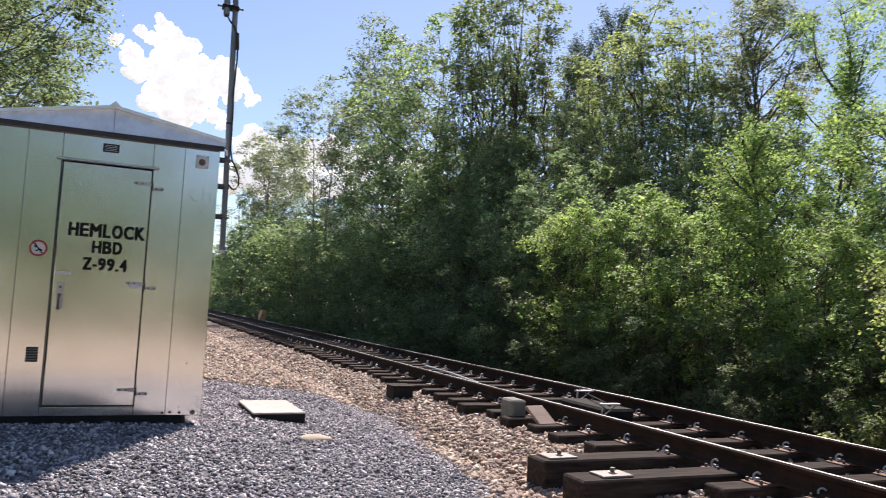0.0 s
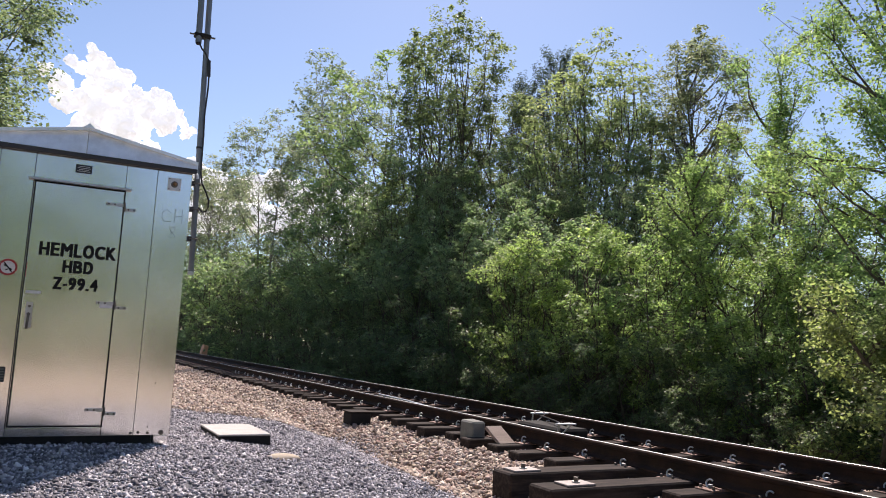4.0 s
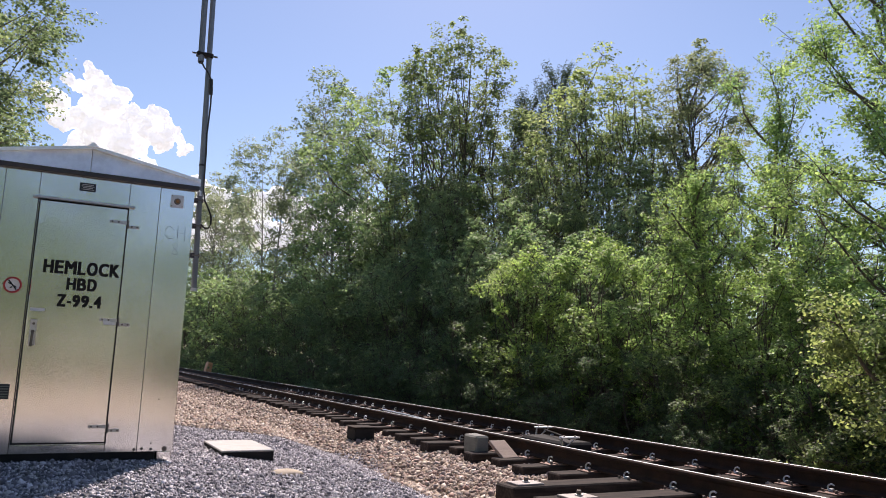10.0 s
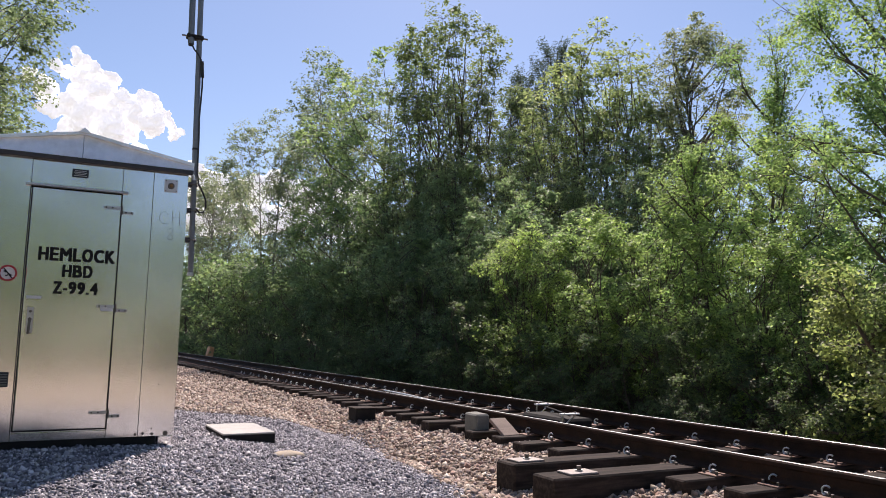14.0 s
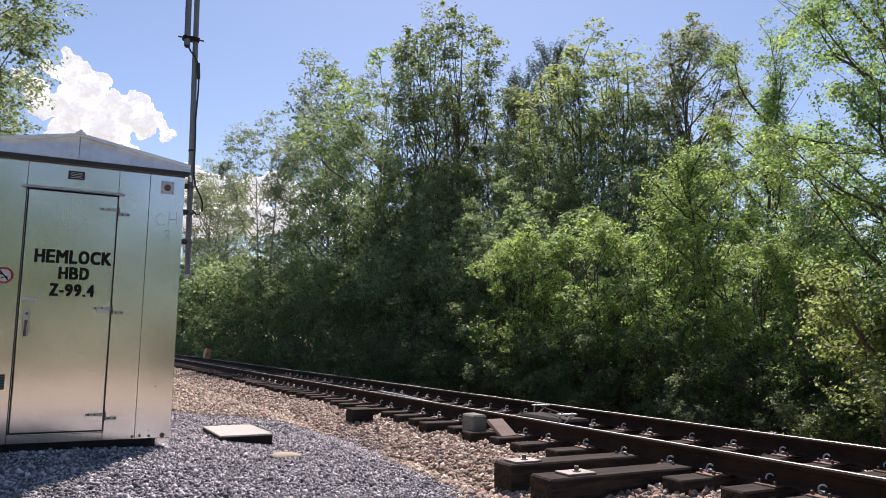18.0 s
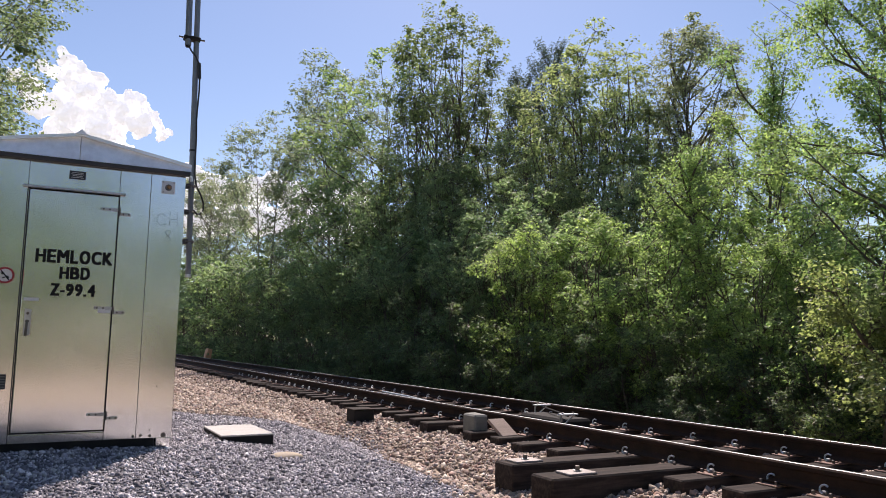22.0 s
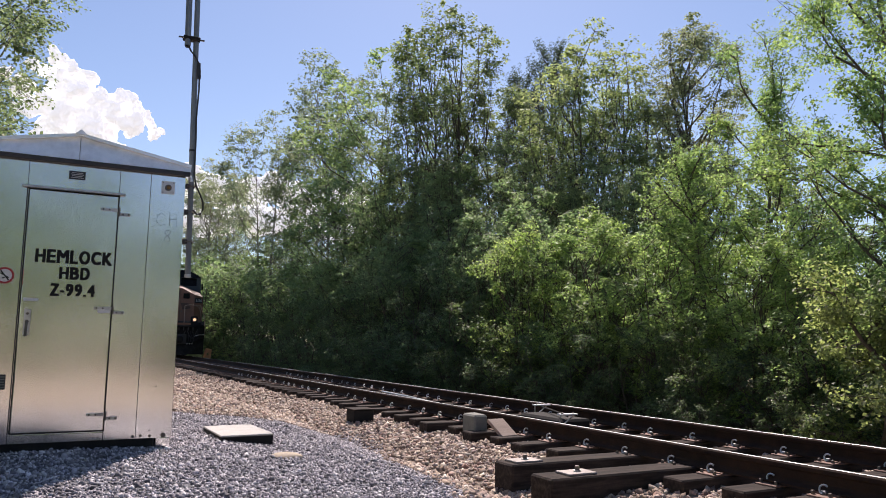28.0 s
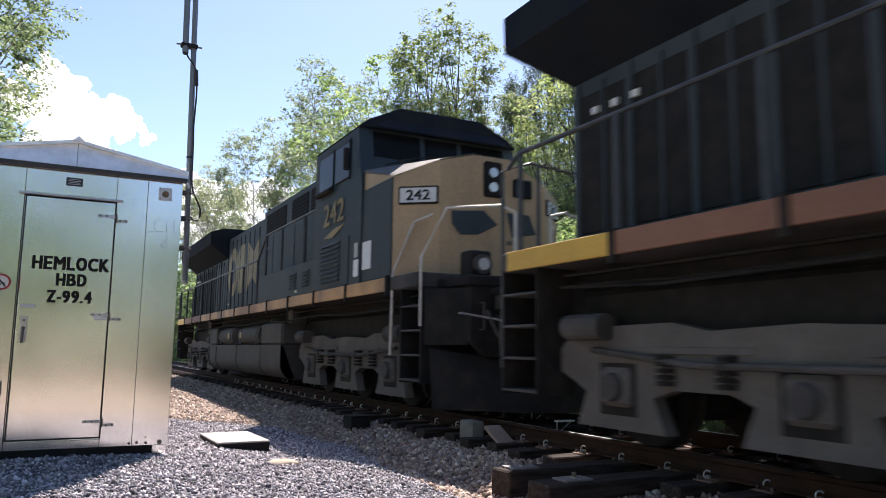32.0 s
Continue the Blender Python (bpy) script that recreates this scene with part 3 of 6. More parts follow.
def build_timber(y, x0, x1, plate_x, label):
    """A long switch timber whose end stands clear of the stone, with a bright plate bolted on."""
    t = thing("switch_timber")
    bm = boxed((x0, y - 0.15, -0.42), (x1, y + 0.15, -0.165), 0.014)
    for v in bm.verts:
        v.co += 0.01 * noise.noise_vector(v.co * 2.3)
    part("timber", bm, TIE_WOOD, t)
    plate = part("mounting_plate", boxed((plate_x - 0.15, y - 0.1, -0.166), (plate_x + 0.13, y + 0.1, -0.148), 0.004), BRIGHT_PLATE, t, "bright galvanised plate")
    part("bolt", rod(bmesh.new(), (plate_x, y, -0.15), (plate_x, y, -0.105), 0.02, None, 6), DARK_BOLT, plate)
    part("washer", rod(bmesh.new(), (plate_x, y, -0.149), (plate_x, y, -0.138), 0.034, None, 12), HARDWARE, plate)
    return tagged(t, label, "timber", "long timbers beside the rail")


build_timber(5.72, -2.28, -0.62, -2.05, "black creosoted long timber end with a bright bolted plate")
build_timber(5.02, -2.36, -0.62, -2.0, "black creosoted long timber with a bright bolted plate")


def build_trackside():
    # block and plank against the near rail
    bm = boxed((-1.2, 8.12, -0.27), (-1.01, 8.45, 0.0), 0.02)
    for v in bm.verts:
        v.co += 0.008 * noise.noise_vector(v.co * 4)
    tagged(part("junction_block", bm, BLOCK_GREY), "weathered grey cast block beside the rail", "block")
    plank = part("leaning_plank", boxed((-0.12, -0.015, 0.0), (0.12, 0.025, 0.33), 0.005), PLANK_TAN, None, at=pose(-1.06, 7.53, -0.2, -58, 0, 8))
    tagged(plank, "tan weathered board leaning on the ties by the rail", "plank")
    # dark equipment box on a timber
    b = thing("equipment_box")
    part("case", boxed((-1.82, 10.7, -0.33), (-1.5, 11.05, -0.14), 0.015), BLACK_STEEL, b)
    part("lid", boxed((-1.84, 10.68, -0.141), (-1.48, 11.07, -0.125), 0.006), TIE_WOOD, b, "dusty lid")
    tagged(b, "dark low equipment box at the tie ends", "equipment box")
    tagged(part("timber_offcut", boxed((-1.45, 8.95, -0.3), (-1.05, 9.2, -0.17), 0.012), TIE_WOOD), "dark timber offcut lying by the rail", "timber")
    # scanner between the rails
    s = thing("scanner_frame")
    part("crossbar", pipe(bmesh.new(), [(0.38, 8.95, -0.005), (0.1, 8.2, -0.002), (-0.15, 7.62, 0.0)], 0.012), BLACK_STEEL, s)
    for x, y in ((0.38, 8.95), (-0.15, 7.62)):
        br = part("bracket", boxed((x - 0.13, y - 0.045, 0.012), (x + 0.13, y + 0.045, 0.03), 0.004), LIGHT_PLATE, s, "bright flat bracket")
        for dx in (-0.08, 0.08):
            part("bolt", rod(bmesh.new(), (x + dx, y, 0.028), (x + dx, y, 0.046), 0.012, None, 6), DARK_BOLT, br)
        part("leg", pipe(bmesh.new(), [(x - 0.11, y, 0.015), (x - 0.12, y + 0.01, -0.24)], 0.012), HARDWARE, s)
        part("brace", pipe(bmesh.new(), [(x + 0.1, y, 0.012), (x - 0.02, y + 0.08, -0.12), (x - 0.08, y + 0.05, -0.2)], 0.009), HARDWARE, s)
    part("housing", boxed((-0.1, 7.75, -0.24), (0.32, 8.8, -0.06), 0.03), BLACK_STEEL, s, "black scanner housing")
    tagged(s, "hot-bearing scanner with bright brackets between the rails", "scanner")
    tagged(part("rod", pipe(bmesh.new(), [(0.05, 14.1, -0.1), (-0.1, 12.5, -0.09), (-0.3, 10.9, -0.095)], 0.016), HARDWARE), "thin bright steel rod lying between the rails", "rod")
    # conduit slab on the pad
    bm = boxed((-0.265, -0.47, -0.018), (0.265, 0.47, 0.0), 0.005)
    slab = thing("access_cover", pose(-4.1, 8.18, -0.062, 0, 0, 1.0))
    part("cover", bm, CONCRETE, slab)
    # Black colour stands in for the shade on the slab's edge.
    part("rim", boxed((-0.262, -0.467, -0.13), (0.262, 0.467, -0.0175)), BLACK_STEEL, slab, "rim coloured black for the slab's shaded edge")
    tagged(slab, "pale concrete access cover lying on the grey gravel", "access cover")
    bm = bmesh.new()
    bmesh.ops.create_icosphere(bm, subdivisions=2, radius=1.0, matrix=Matrix.Translation((-3.95, 6.8, -0.165)) @ Matrix.Diagonal((0.17, 0.12, 0.035, 1)))
    for v in bm.verts:
        v.co += 0.02 * noise.noise_vector(v.co * 6)
    tagged(part("flat_stone", bm, YELLOW_STONE, smooth=True), "flat buff stone sunk in the gravel", "stone")
    # far orange marker by the track
    mk = thing("marker_post", pose(2.0, 46.0, -0.62))
    part("post", rod(bmesh.new(), (0, 0, 0), (0, 0, 0.5), 0.04), PLANK_TAN, mk)
    bm = boxed((-0.26, -0.1, 0.0), (0.26, 0.1, 0.75), 0.09)
    for v in bm.verts:
        v.co += 0.12 * noise.noise_vector(v.co * 4) + Vector((0.12 * v.co.z, 0, 0))
    part("marker_bag", bm, ORANGE, mk, "faded orange bag", at=pose(0, 0, 0.3, 0, 8, 20))
    tagged(mk, "faded orange marker on a stake beyond the track", "marker")


build_trackside()

# ---- equipment shed ----
SX0, SX1, SY0, SY1 = -6.7, -4.93, 6.97, 9.35  # walls
SZ0, SZ_EAVE, SZ_RIDGE = 0.035, 2.4, 2.6
SXM = (SX0 + SX1) / 2


def front(x, z, proud=0.0):
    """A pose on the front wall: local x runs along it, local y up, local z out of it."""
    return pose(x, SY0 - proud, z, 90, 0, 0)


def build_shed():
    shed = thing("equipment_shed", pose(0, 0, 0))
    bm = boxed((SX0 + 0.02, SY0 + 0.02, SZ0), (SX1 - 0.02, SY1, SZ_EAVE))
    part("body", bm, SHED_METAL, shed)
    # front skin in sheets with open seams, each sheet proud of the body
    seams = [SX0, -6.442, -6.185, -5.48, -5.225, SX1]
    for i, (a, b) in enumerate(zip(seams, seams[1:])):
        if i == 2:
            part("header_panel", boxed((a + 0.0018, SY0, 2.15), (b - 0.0018, SY0 + 0.025, SZ_EAVE - 0.02), 0.002), SHED_METAL, shed)
            part("sill_panel", boxed((a + 0.0018, SY0, SZ0), (b - 0.0018, SY0 + 0.025, 0.1), 0.002), SHED_METAL, shed)
        else:
            part("wall_panel", boxed((a + 0.0018, SY0, SZ0), (b - 0.0018, SY0 + 0.025, SZ_EAVE - 0.02), 0.002), SHED_METAL, shed)
    for x in seams[1:-1]:
        part("seam", boxed((x - 0.004, SY0 + 0.003, SZ0), (x + 0.004, SY0 + 0.0215, SZ_EAVE - 0.03)), TRIM_DARK, shed)
    for x in (SX0, SX1 - 0.03):
        part("corner_post", boxed((x, SY0 + 0.026, SZ0), (x + 0.03, SY1 + 0.02, SZ_EAVE - 0.03), 0.002), SHED_METAL, shed)
    # roof: two slopes with a folded fascia on the gable
    for s in (-1, 1):
        bm = bmesh.new()
        e = SXM + s * (SX1 - SXM + 0.035)
        hull(bm, [(SXM, SY0 - 0.06, SZ_RIDGE + 0.02), (SXM, SY1 + 0.06, SZ_RIDGE + 0.02), (e, SY0 - 0.06, SZ_EAVE + 0.045), (e, SY1 + 0.06, SZ_EAVE + 0.045), (SXM, SY0 - 0.06, SZ_RIDGE + 0.045), (SXM, SY1 + 0.06, SZ_RIDGE + 0.045), (e, SY0 - 0.06, SZ_EAVE + 0.075), (e, SY1 + 0.06, SZ_EAVE + 0.075)])
        part("roof_sheet", bm, SHED_PAINT, shed)
        bm = bmesh.new()
        hull(bm, [(SXM + s * 0.003, SY0 - 0.055, SZ_EAVE + 0.01), (e, SY0 - 0.055, SZ_EAVE + 0.01), (e, SY0 - 0.045, SZ_EAVE + 0.05), (SXM + s * 0.003, SY0 - 0.008, SZ_RIDGE + 0.025), (SXM + s * 0.003, SY0 + 0.01, SZ_EAVE + 0.01), (e, SY0 + 0.01, SZ_EAVE + 0.01), (e, SY0 + 0.01, SZ_EAVE + 0.05), (SXM + s * 0.003, SY0 + 0.01, SZ_RIDGE + 0.025)])
        part("gable_panel", bm, SHED_PAINT, shed, "pale grey gable sheet")
    part("ridge_cap", prism(bmesh.new(), [(SXM - 0.05, SZ_RIDGE + 0.03), (SXM, SZ_RIDGE + 0.075), (SXM + 0.05, SZ_RIDGE + 0.03)], "y", SY0 - 0.075, SY1 + 0.075), SHED_PAINT, shed)
    part("eave_trim", boxed((SX0 - 0.03, SY0 - 0.05, SZ_EAVE - 0.03), (SX1 + 0.03, SY0 - 0.002, SZ_EAVE + 0.012), 0.005), TRIM_DARK, shed, "dark trim under the gable")
    # lower edge and the dark gap of the skid it stands on
    part("skid", boxed((SX0 + 0.05, SY0 + 0.012, -0.12), (SX1 - 0.15, SY1 - 0.05, SZ0)), BLACK_STEEL, shed, "black steel skid")
    part("jack_foot", boxed((SX1 - 0.13, SY0 + 0.0, -0.1), (SX1 - 0.01, SY0 + 0.12, SZ0 - 0.001), 0.004), SHED_METAL, shed)
    # door
    door = part("door", boxed((-6.166, SY0 - 0.012, 0.12), (-5.484, SY0 + 0.02, 2.126), 0.004), SHED_METAL, shed, "brushed aluminium door")
    part("gasket", boxed((-6.177, SY0 - 0.002, 0.109), (-5.473, SY0 + 0.019, 2.137)), GASKET, door)
    part("drip_strip", boxed((-6.225, SY0 - 0.03, 2.138), (-5.43, SY0 + 0.001, 2.158), 0.004), HARDWARE, door)
    for z in (1.99, 1.13, 0.235):
        hg = part("hinge", boxed((-5.535, SY0 - 0.022, z), (-5.482, SY0 - 0.011, z + 0.03), 0.003), HARDWARE, door)
        part("leaf", boxed((-5.62, SY0 - 0.018, z + 0.004), (-5.535, SY0 - 0.011, z + 0.028), 0.002), HARDWARE, hg)
        part("leaf", boxed((-5.462, SY0 - 0.012, z - 0.03), (-5.38, SY0 - 0.001, z - 0.005), 0.002), HARDWARE, hg)
        part("pin", rod(bmesh.new(), (-5.472, SY0 - 0.02, z - 0.035), (-5.472, SY0 - 0.02, z + 0.04), 0.009), DARK_BOLT, hg)
        for x, dz in ((-5.6, 0.016), (-5.55, 0.016), (-5.44, -0.018), (-5.395, -0.018)):
            part("rivet", rod(bmesh.new(), (x, SY0 - 0.026, z + dz), (x, SY0 - 0.008, z + dz), 0.008, None, 8), DARK_BOLT, hg)
    tagp = part("tag_plate", boxed((-6.15, SY0 - 0.018, 1.19), (-6.04, SY0 - 0.011, 1.215), 0.002), WHITE, door, "small white tag")
    part("tag_plate", boxed((-5.59, SY0 - 0.019, 1.105), (-5.49, SY0 - 0.0115, 1.14), 0.002), WHITE, door, "small white tag")
    lock = part("lock_plate", boxed((-6.135, SY0 - 0.018, 0.91), (-6.085, SY0 - 0.011, 1.12), 0.004), HARDWARE, door)
    bm = rod(bmesh.new(), (-6.11, SY0 - 0.015, 1.02), (-6.11, SY0 - 0.06, 1.02), 0.014)
    pipe(bm, [(-6.11, SY0 - 0.055, 1.02), (-6.112, SY0 - 0.058, 0.97), (-6.115, SY0 - 0.05, 0.9)], 0.01)
    part("handle", bm, DARK_BOLT, lock, "dark lever handle")
    part("keyhole", rod(bmesh.new(), (-6.11, SY0 - 0.022, 1.085), (-6.11, SY0 - 0.01, 1.085), 0.011), DARK_BOLT, lock)
    # stencilled lettering, heavy and narrow
    WIDE = {"H": 0.72, "E": 0.64, "M": 0.84, "L": 0.6, "O": 0.78, "C": 0.74, "K": 0.74, "B": 0.72, "D": 0.72, "Z": 0.64, "-": 0.34, "9": 0.57, ".": 0.27, "4": 0.57}
    for text, x, z, w, h in (("HEMLOCK", -5.795, 1.571, 0.596, 0.114), ("HBD", -5.786, 1.433, 0.24, 0.105), ("Z-99.4", -5.79, 1.29, 0.35, 0.105)):
        total, at = sum(WIDE[c] for c in text), 0.0
        for c in text:
            low, tall = {"-": (0.3, 0.17), ".": (0.0, 0.19)}.get(c, (0.0, 1.0))
            lettering("letter", c, tall * h - 0.008, (WIDE[c] - 0.06) * w / total - 0.0131, STENCIL, door, front(x - w / 2 + (at + WIDE[c] / 2) * w / total, z - h / 2 + (low + tall / 2) * h, 0.0135), 0.0082, 0.002, "black block letter")
            at += WIDE[c]
    # fittings on the front
    sign = part("warning_sign", rod(bmesh.new(), (-6.296, SY0 - 0.006, 1.392), (-6.296, SY0 + 0.004, 1.392), 0.062, None, 32), WHITE, shed, "round white sign with a red ring")
    bm = bmesh.new()
    pipe(bm, [(-6.296 + 0.06 * math.cos(k * math.tau / 32), SY0 - 0.007, 1.392 + 0.06 * math.sin(k * math.tau / 32)) for k in range(33)], 0.0085, 6)
    part("ring", bm, RED, sign)
    part("slash", boxed((-0.05, -0.003, -0.005), (0.05, 0.001, 0.005), 0, pose(-6.296, SY0 - 0.0065, 1.392, 0, 52, 0)), STENCIL, sign)
    for dx, dz, a in ((-0.022, 0.012, 35), (0.02, -0.012, 35), (-0.008, -0.02, -20)):
        part("symbol", boxed((-0.011, -0.003, -0.005), (0.011, 0.001, 0.005), 0.002, pose(-6.296 + dx, SY0 - 0.0065, 1.392 + dz, 0, a, 0)), STENCIL, sign)
    npl = part("name_plate", boxed((-5.885, SY0 - 0.005, 2.245), (-5.757, SY0 + 0.002, 2.318), 0.002), PLATE_DARK, shed, "small dark engraved plate")
    for k, w in enumerate((0.045, 0.05, 0.04, 0.05)):
        part("text_bar", boxed((-5.821 - w, SY0 - 0.0065, 2.3 - k * 0.014), (-5.821 + w, SY0 - 0.0045, 2.305 - k * 0.014)), PALE_LINE, npl)
    lp = part("lamp_plate", boxed((-5.135, SY0 - 0.008, 2.195), (-5.022, SY0 + 0.002, 2.312), 0.003), LIGHT_PLATE, shed, "square steel plate of the indicator lamp")
    bm = rod(bmesh.new(), (-5.078, SY0 - 0.006, 2.252), (-5.078, SY0 - 0.03, 2.252), 0.03, 0.026, 20)
    part("lamp_ring", bm, DARK_BOLT, lp)
    bm = bmesh.new()
    bmesh.ops.create_uvsphere(bm, u_segments=16, v_segments=8, radius=0.017, matrix=Matrix.Translation((-5.078, SY0 - 0.03, 2.252)))
    part("lamp_lens", bm, AMBER, lp, "amber glass lens", True)
    for dx in (-0.045, 0.045):
        for dz in (-0.046, 0.046):
            part("screw", rod(bmesh.new(), (-5.078 + dx, SY0 - 0.011, 2.254 + dz), (-5.078 + dx, SY0 - 0.004, 2.254 + dz), 0.005, None, 8), DARK_BOLT, lp)
    part("vent_plate", boxed((-6.316, SY0 - 0.007, 0.47), (-6.228, SY0 + 0.002, 0.59), 0.003), TRIM_DARK, shed, "small grey louvre plate")
    for k in range(5):
        part("vent_slat", boxed((-6.31, SY0 - 0.012, 0.483 + k * 0.021), (-6.234, SY0 - 0.005, 0.492 + k * 0.021)), BLOCK_GREY, shed)
    # pencilled mark and bolts near the foot
    for pts in ([(-5.085, 1.99), (-5.12, 2.02), (-5.155, 1.99), (-5.16, 1.94), (-5.13, 1.905), (-5.08, 1.915)], [(-5.05, 2.03), (-5.05, 1.91)], [(-5.05, 1.965), (-4.99, 1.97)], [(-4.99, 2.03), (-4.985, 1.9)]):
        part("pencil_mark", pipe(bmesh.new(), [(x, SY0 - 0.0008, z) for x, z in pts], 0.002, 5), PENCIL, shed)
    ring8 = [(-5.06 + 0.024 * math.sin(2 * k * math.tau / 20), SY0 - 0.0008, 1.815 + 0.05 * math.cos(k * math.tau / 20)) for k in range(21)]
    part("pencil_mark", pipe(bmesh.new(), ring8, 0.002, 5), PENCIL, shed)
    for x, z, r in ((-5.185, 0.06, 0.011), (-5.11, 0.055, 0.012), (-5.0, 0.058, 0.021), (-5.245, 0.055, 0.012), (-5.115, 0.105, 0.006), (-5.08, 0.48, 0.006)):
        part("bolt", rod(bmesh.new(), (x, SY0 - 0.008, z), (x, SY0 + 0.002, z), r, None, 10), DARK_BOLT, shed)
    # side brackets and the bent vent by the eave
    part("vent_elbow", pipe(bmesh.new(), [(SX1 - 0.02, 7.2, 2.43), (SX1 + 0.05, 7.2, 2.44), (SX1 + 0.075, 7.2, 2.42), (SX1 + 0.08, 7.2, 2.38)], 0.013), SHED_PAINT, shed)
    return tagged(shed, "galvanised metal equipment shed with a black-lettered door on gravel", "shed")


build_shed()


def build_mast():
    x, y = SX1 + 0.128, 7.42

    def lean(z):
        """The mast leans a little over the shed."""
        return x - 0.019 * (z - 1.5)

    mast = thing("antenna_mast")
    part("tube", rod(bmesh.new(), (lean(1.5), y, 1.5), (lean(7.2), y, 7.2), 0.027, None, 14), POLE_METAL, mast)
    part("tube_cap", rod(bmesh.new(), (lean(1.5), y, 1.485), (lean(1.5), y, 1.515), 0.03, None, 14), HARDWARE, mast)
    part("antenna", rod(bmesh.new(), (lean(3.79) - 0.082, y - 0.02, 3.79), (lean(7.6) - 0.082, y - 0.02, 7.6), 0.03, None, 14), POLE_METAL, mast, "upright grey antenna tube")
    part("antenna_foot", rod(bmesh.new(), (lean(3.8) - 0.082, y - 0.02, 3.775), (lean(3.8) - 0.082, y - 0.02, 3.83), 0.024, None, 12), BLACK_STEEL, mast)
    for z in (3.87, 5.5):
        a = lean(z)
        cl = part("clamp", boxed((a - 0.125, y - 0.05, z - 0.02), (a + 0.035, y + 0.035, z + 0.02), 0.008), BLACK_STEEL, mast)
        part("bolt", rod(bmesh.new(), (a - 0.17, y - 0.03, z - 0.005), (a + 0.075, y - 0.03, z - 0.005), 0.009), DARK_BOLT, cl)
    for z in (2.375, 2.12, 1.83):
        a = lean(z)
        br = part("wall_bracket", boxed((SX1 - 0.005, y - 0.02, z - 0.024), (a + 0.03, y + 0.035, z + 0.024), 0.006), TRIM_DARK, mast)
        part("u_bolt", pipe(bmesh.new(), [(a - 0.045, y + 0.05, z), (a - 0.036, y - 0.032, z), (a + 0.036, y - 0.032, z), (a + 0.045, y + 0.05, z)], 0.006), DARK_BOLT, br)
    path = [(-0.082, 3.79), (-0.05, 3.73), (-0.005, 3.68), (0.024, 3.62), (0.036, 3.5), (0.036, 3.35), (0.028, 3.2), (0.02, 3.05), (0.024, 2.85), (0.022, 2.6), (0.022, 2.48), (0.04, 2.38), (0.085, 2.29), (0.112, 2.22), (0.112, 2.15), (0.09, 2.105), (0.055, 2.1), (0.02, 2.14)]
    part("coax_cable", pipe(bmesh.new(), [(lean(z) + dx, y - 0.045, z) for dx, z in path], 0.0085), CABLE, mast, "black coaxial cable")
    part("cable_tape", rod(bmesh.new(), (lean(3.62) + 0.026, y - 0.045, 3.62), (lean(3.46) + 0.034, y - 0.045, 3.46), 0.018), CABLE, mast)
    part("strap", rod(bmesh.new(), (lean(2.73), y, 2.725), (lean(2.73), y, 2.745), 0.031, None, 14), CABLE, mast)
    return tagged(mast, "grey steel antenna mast bracketed to the shed wall", "antenna mast")


build_mast()


# ---- trees ----
def tube_arrays(points, radii, sides=6):
    pts, n = np.asarray(points, float), len(points)
    way = np.gradient(pts, axis=0)
    way /= np.linalg.norm(way, axis=1)[:, None]
    ref = np.where(np.abs(way[:, 2:3]) < 0.9, [[0.0, 0.0, 1.0]], [[1.0, 0.0, 0.0]])
    u = np.cross(way, ref)
    u /= np.linalg.norm(u, axis=1)[:, None]
    w = np.cross(way, u)
    a = np.arange(sides) * math.tau / sides
    v = pts[:, None] + np.asarray(radii)[:, None, None] * (np.cos(a)[None, :, None] * u[:, None] + np.sin(a)[None, :, None] * w[:, None])
    f = [(i * sides + k, i * sides + (k + 1) % sides, (i + 1) * sides + (k + 1) % sides, (i + 1) * sides + k) for i in range(n - 1) for k in range(sides)]
    return v.reshape(-1, 3), np.array(f)


def joined(pieces):
    vs, fs, at = [], [], 0
    for v, f in pieces:
        vs.append(v)
        fs.append(f + at)
        at += len(v)
    return np.concatenate(vs), np.concatenate(fs)


def leaves_at(rng, places, size, droop=0.35, narrow=0.55, out=None):
    """A folded four-cornered leaf at each place, lying on its clump's outside or else mostly flat."""
    n = len(places)
    up = rng.normal(size=(n, 3)) * 0.5 + (0, 0, 0.8)
    if out is not None:
        up = up * 0.8 + out * 0.75
    up /= np.maximum(np.linalg.norm(up, axis=1)[:, None], 1e-6)
    along = rng.normal(size=(n, 3)) * (1, 1, 0.6) - (0, 0, droop)
    along -= 0.85 * (along * up).sum(1)[:, None] * up
    along /= np.maximum(np.linalg.norm(along, axis=1)[:, None], 1e-6)
    side = np.cross(along, up)
    side /= np.maximum(np.linalg.norm(side, axis=1)[:, None], 1e-6)
    up = np.cross(side, along)
    s = size * rng.uniform(0.6, 1.3, n)[:, None]
    base, tip = places - along * s * 0.5, places + along * s * 0.5
    left, right = places + side * s * narrow * 0.5 + up * s * 0.1, places - side * s * narrow * 0.5 + up * s * 0.1
    v = np.stack([base, left, tip, right], 1).reshape(-1, 3)
    k = np.arange(n)[:, None] * 4
    return v, np.concatenate([k + (0, 1, 2), k + (0, 2, 3)])


def clumped(rng, centres, per, size, flat=0.62):
    """Leaf places in flattened uneven clumps, and each one's way out of its clump."""
    n = len(centres) * per
    d = rng.normal(size=(n, 3))
    d /= np.linalg.norm(d, axis=1)[:, None]
    reach = np.repeat(size * rng.uniform(0.5, 1.3, len(centres)), per) * rng.uniform(0.1, 1.0, n) ** 0.45
    lean = np.repeat(rng.normal(size=(len(centres), 2)) * 0.35, per, 0)
    off = d * reach[:, None] * (1, 1, flat)
    off[:, 2] += (off[:, :2] * lean).sum(1)
    return np.repeat(centres, per, 0) + off, d


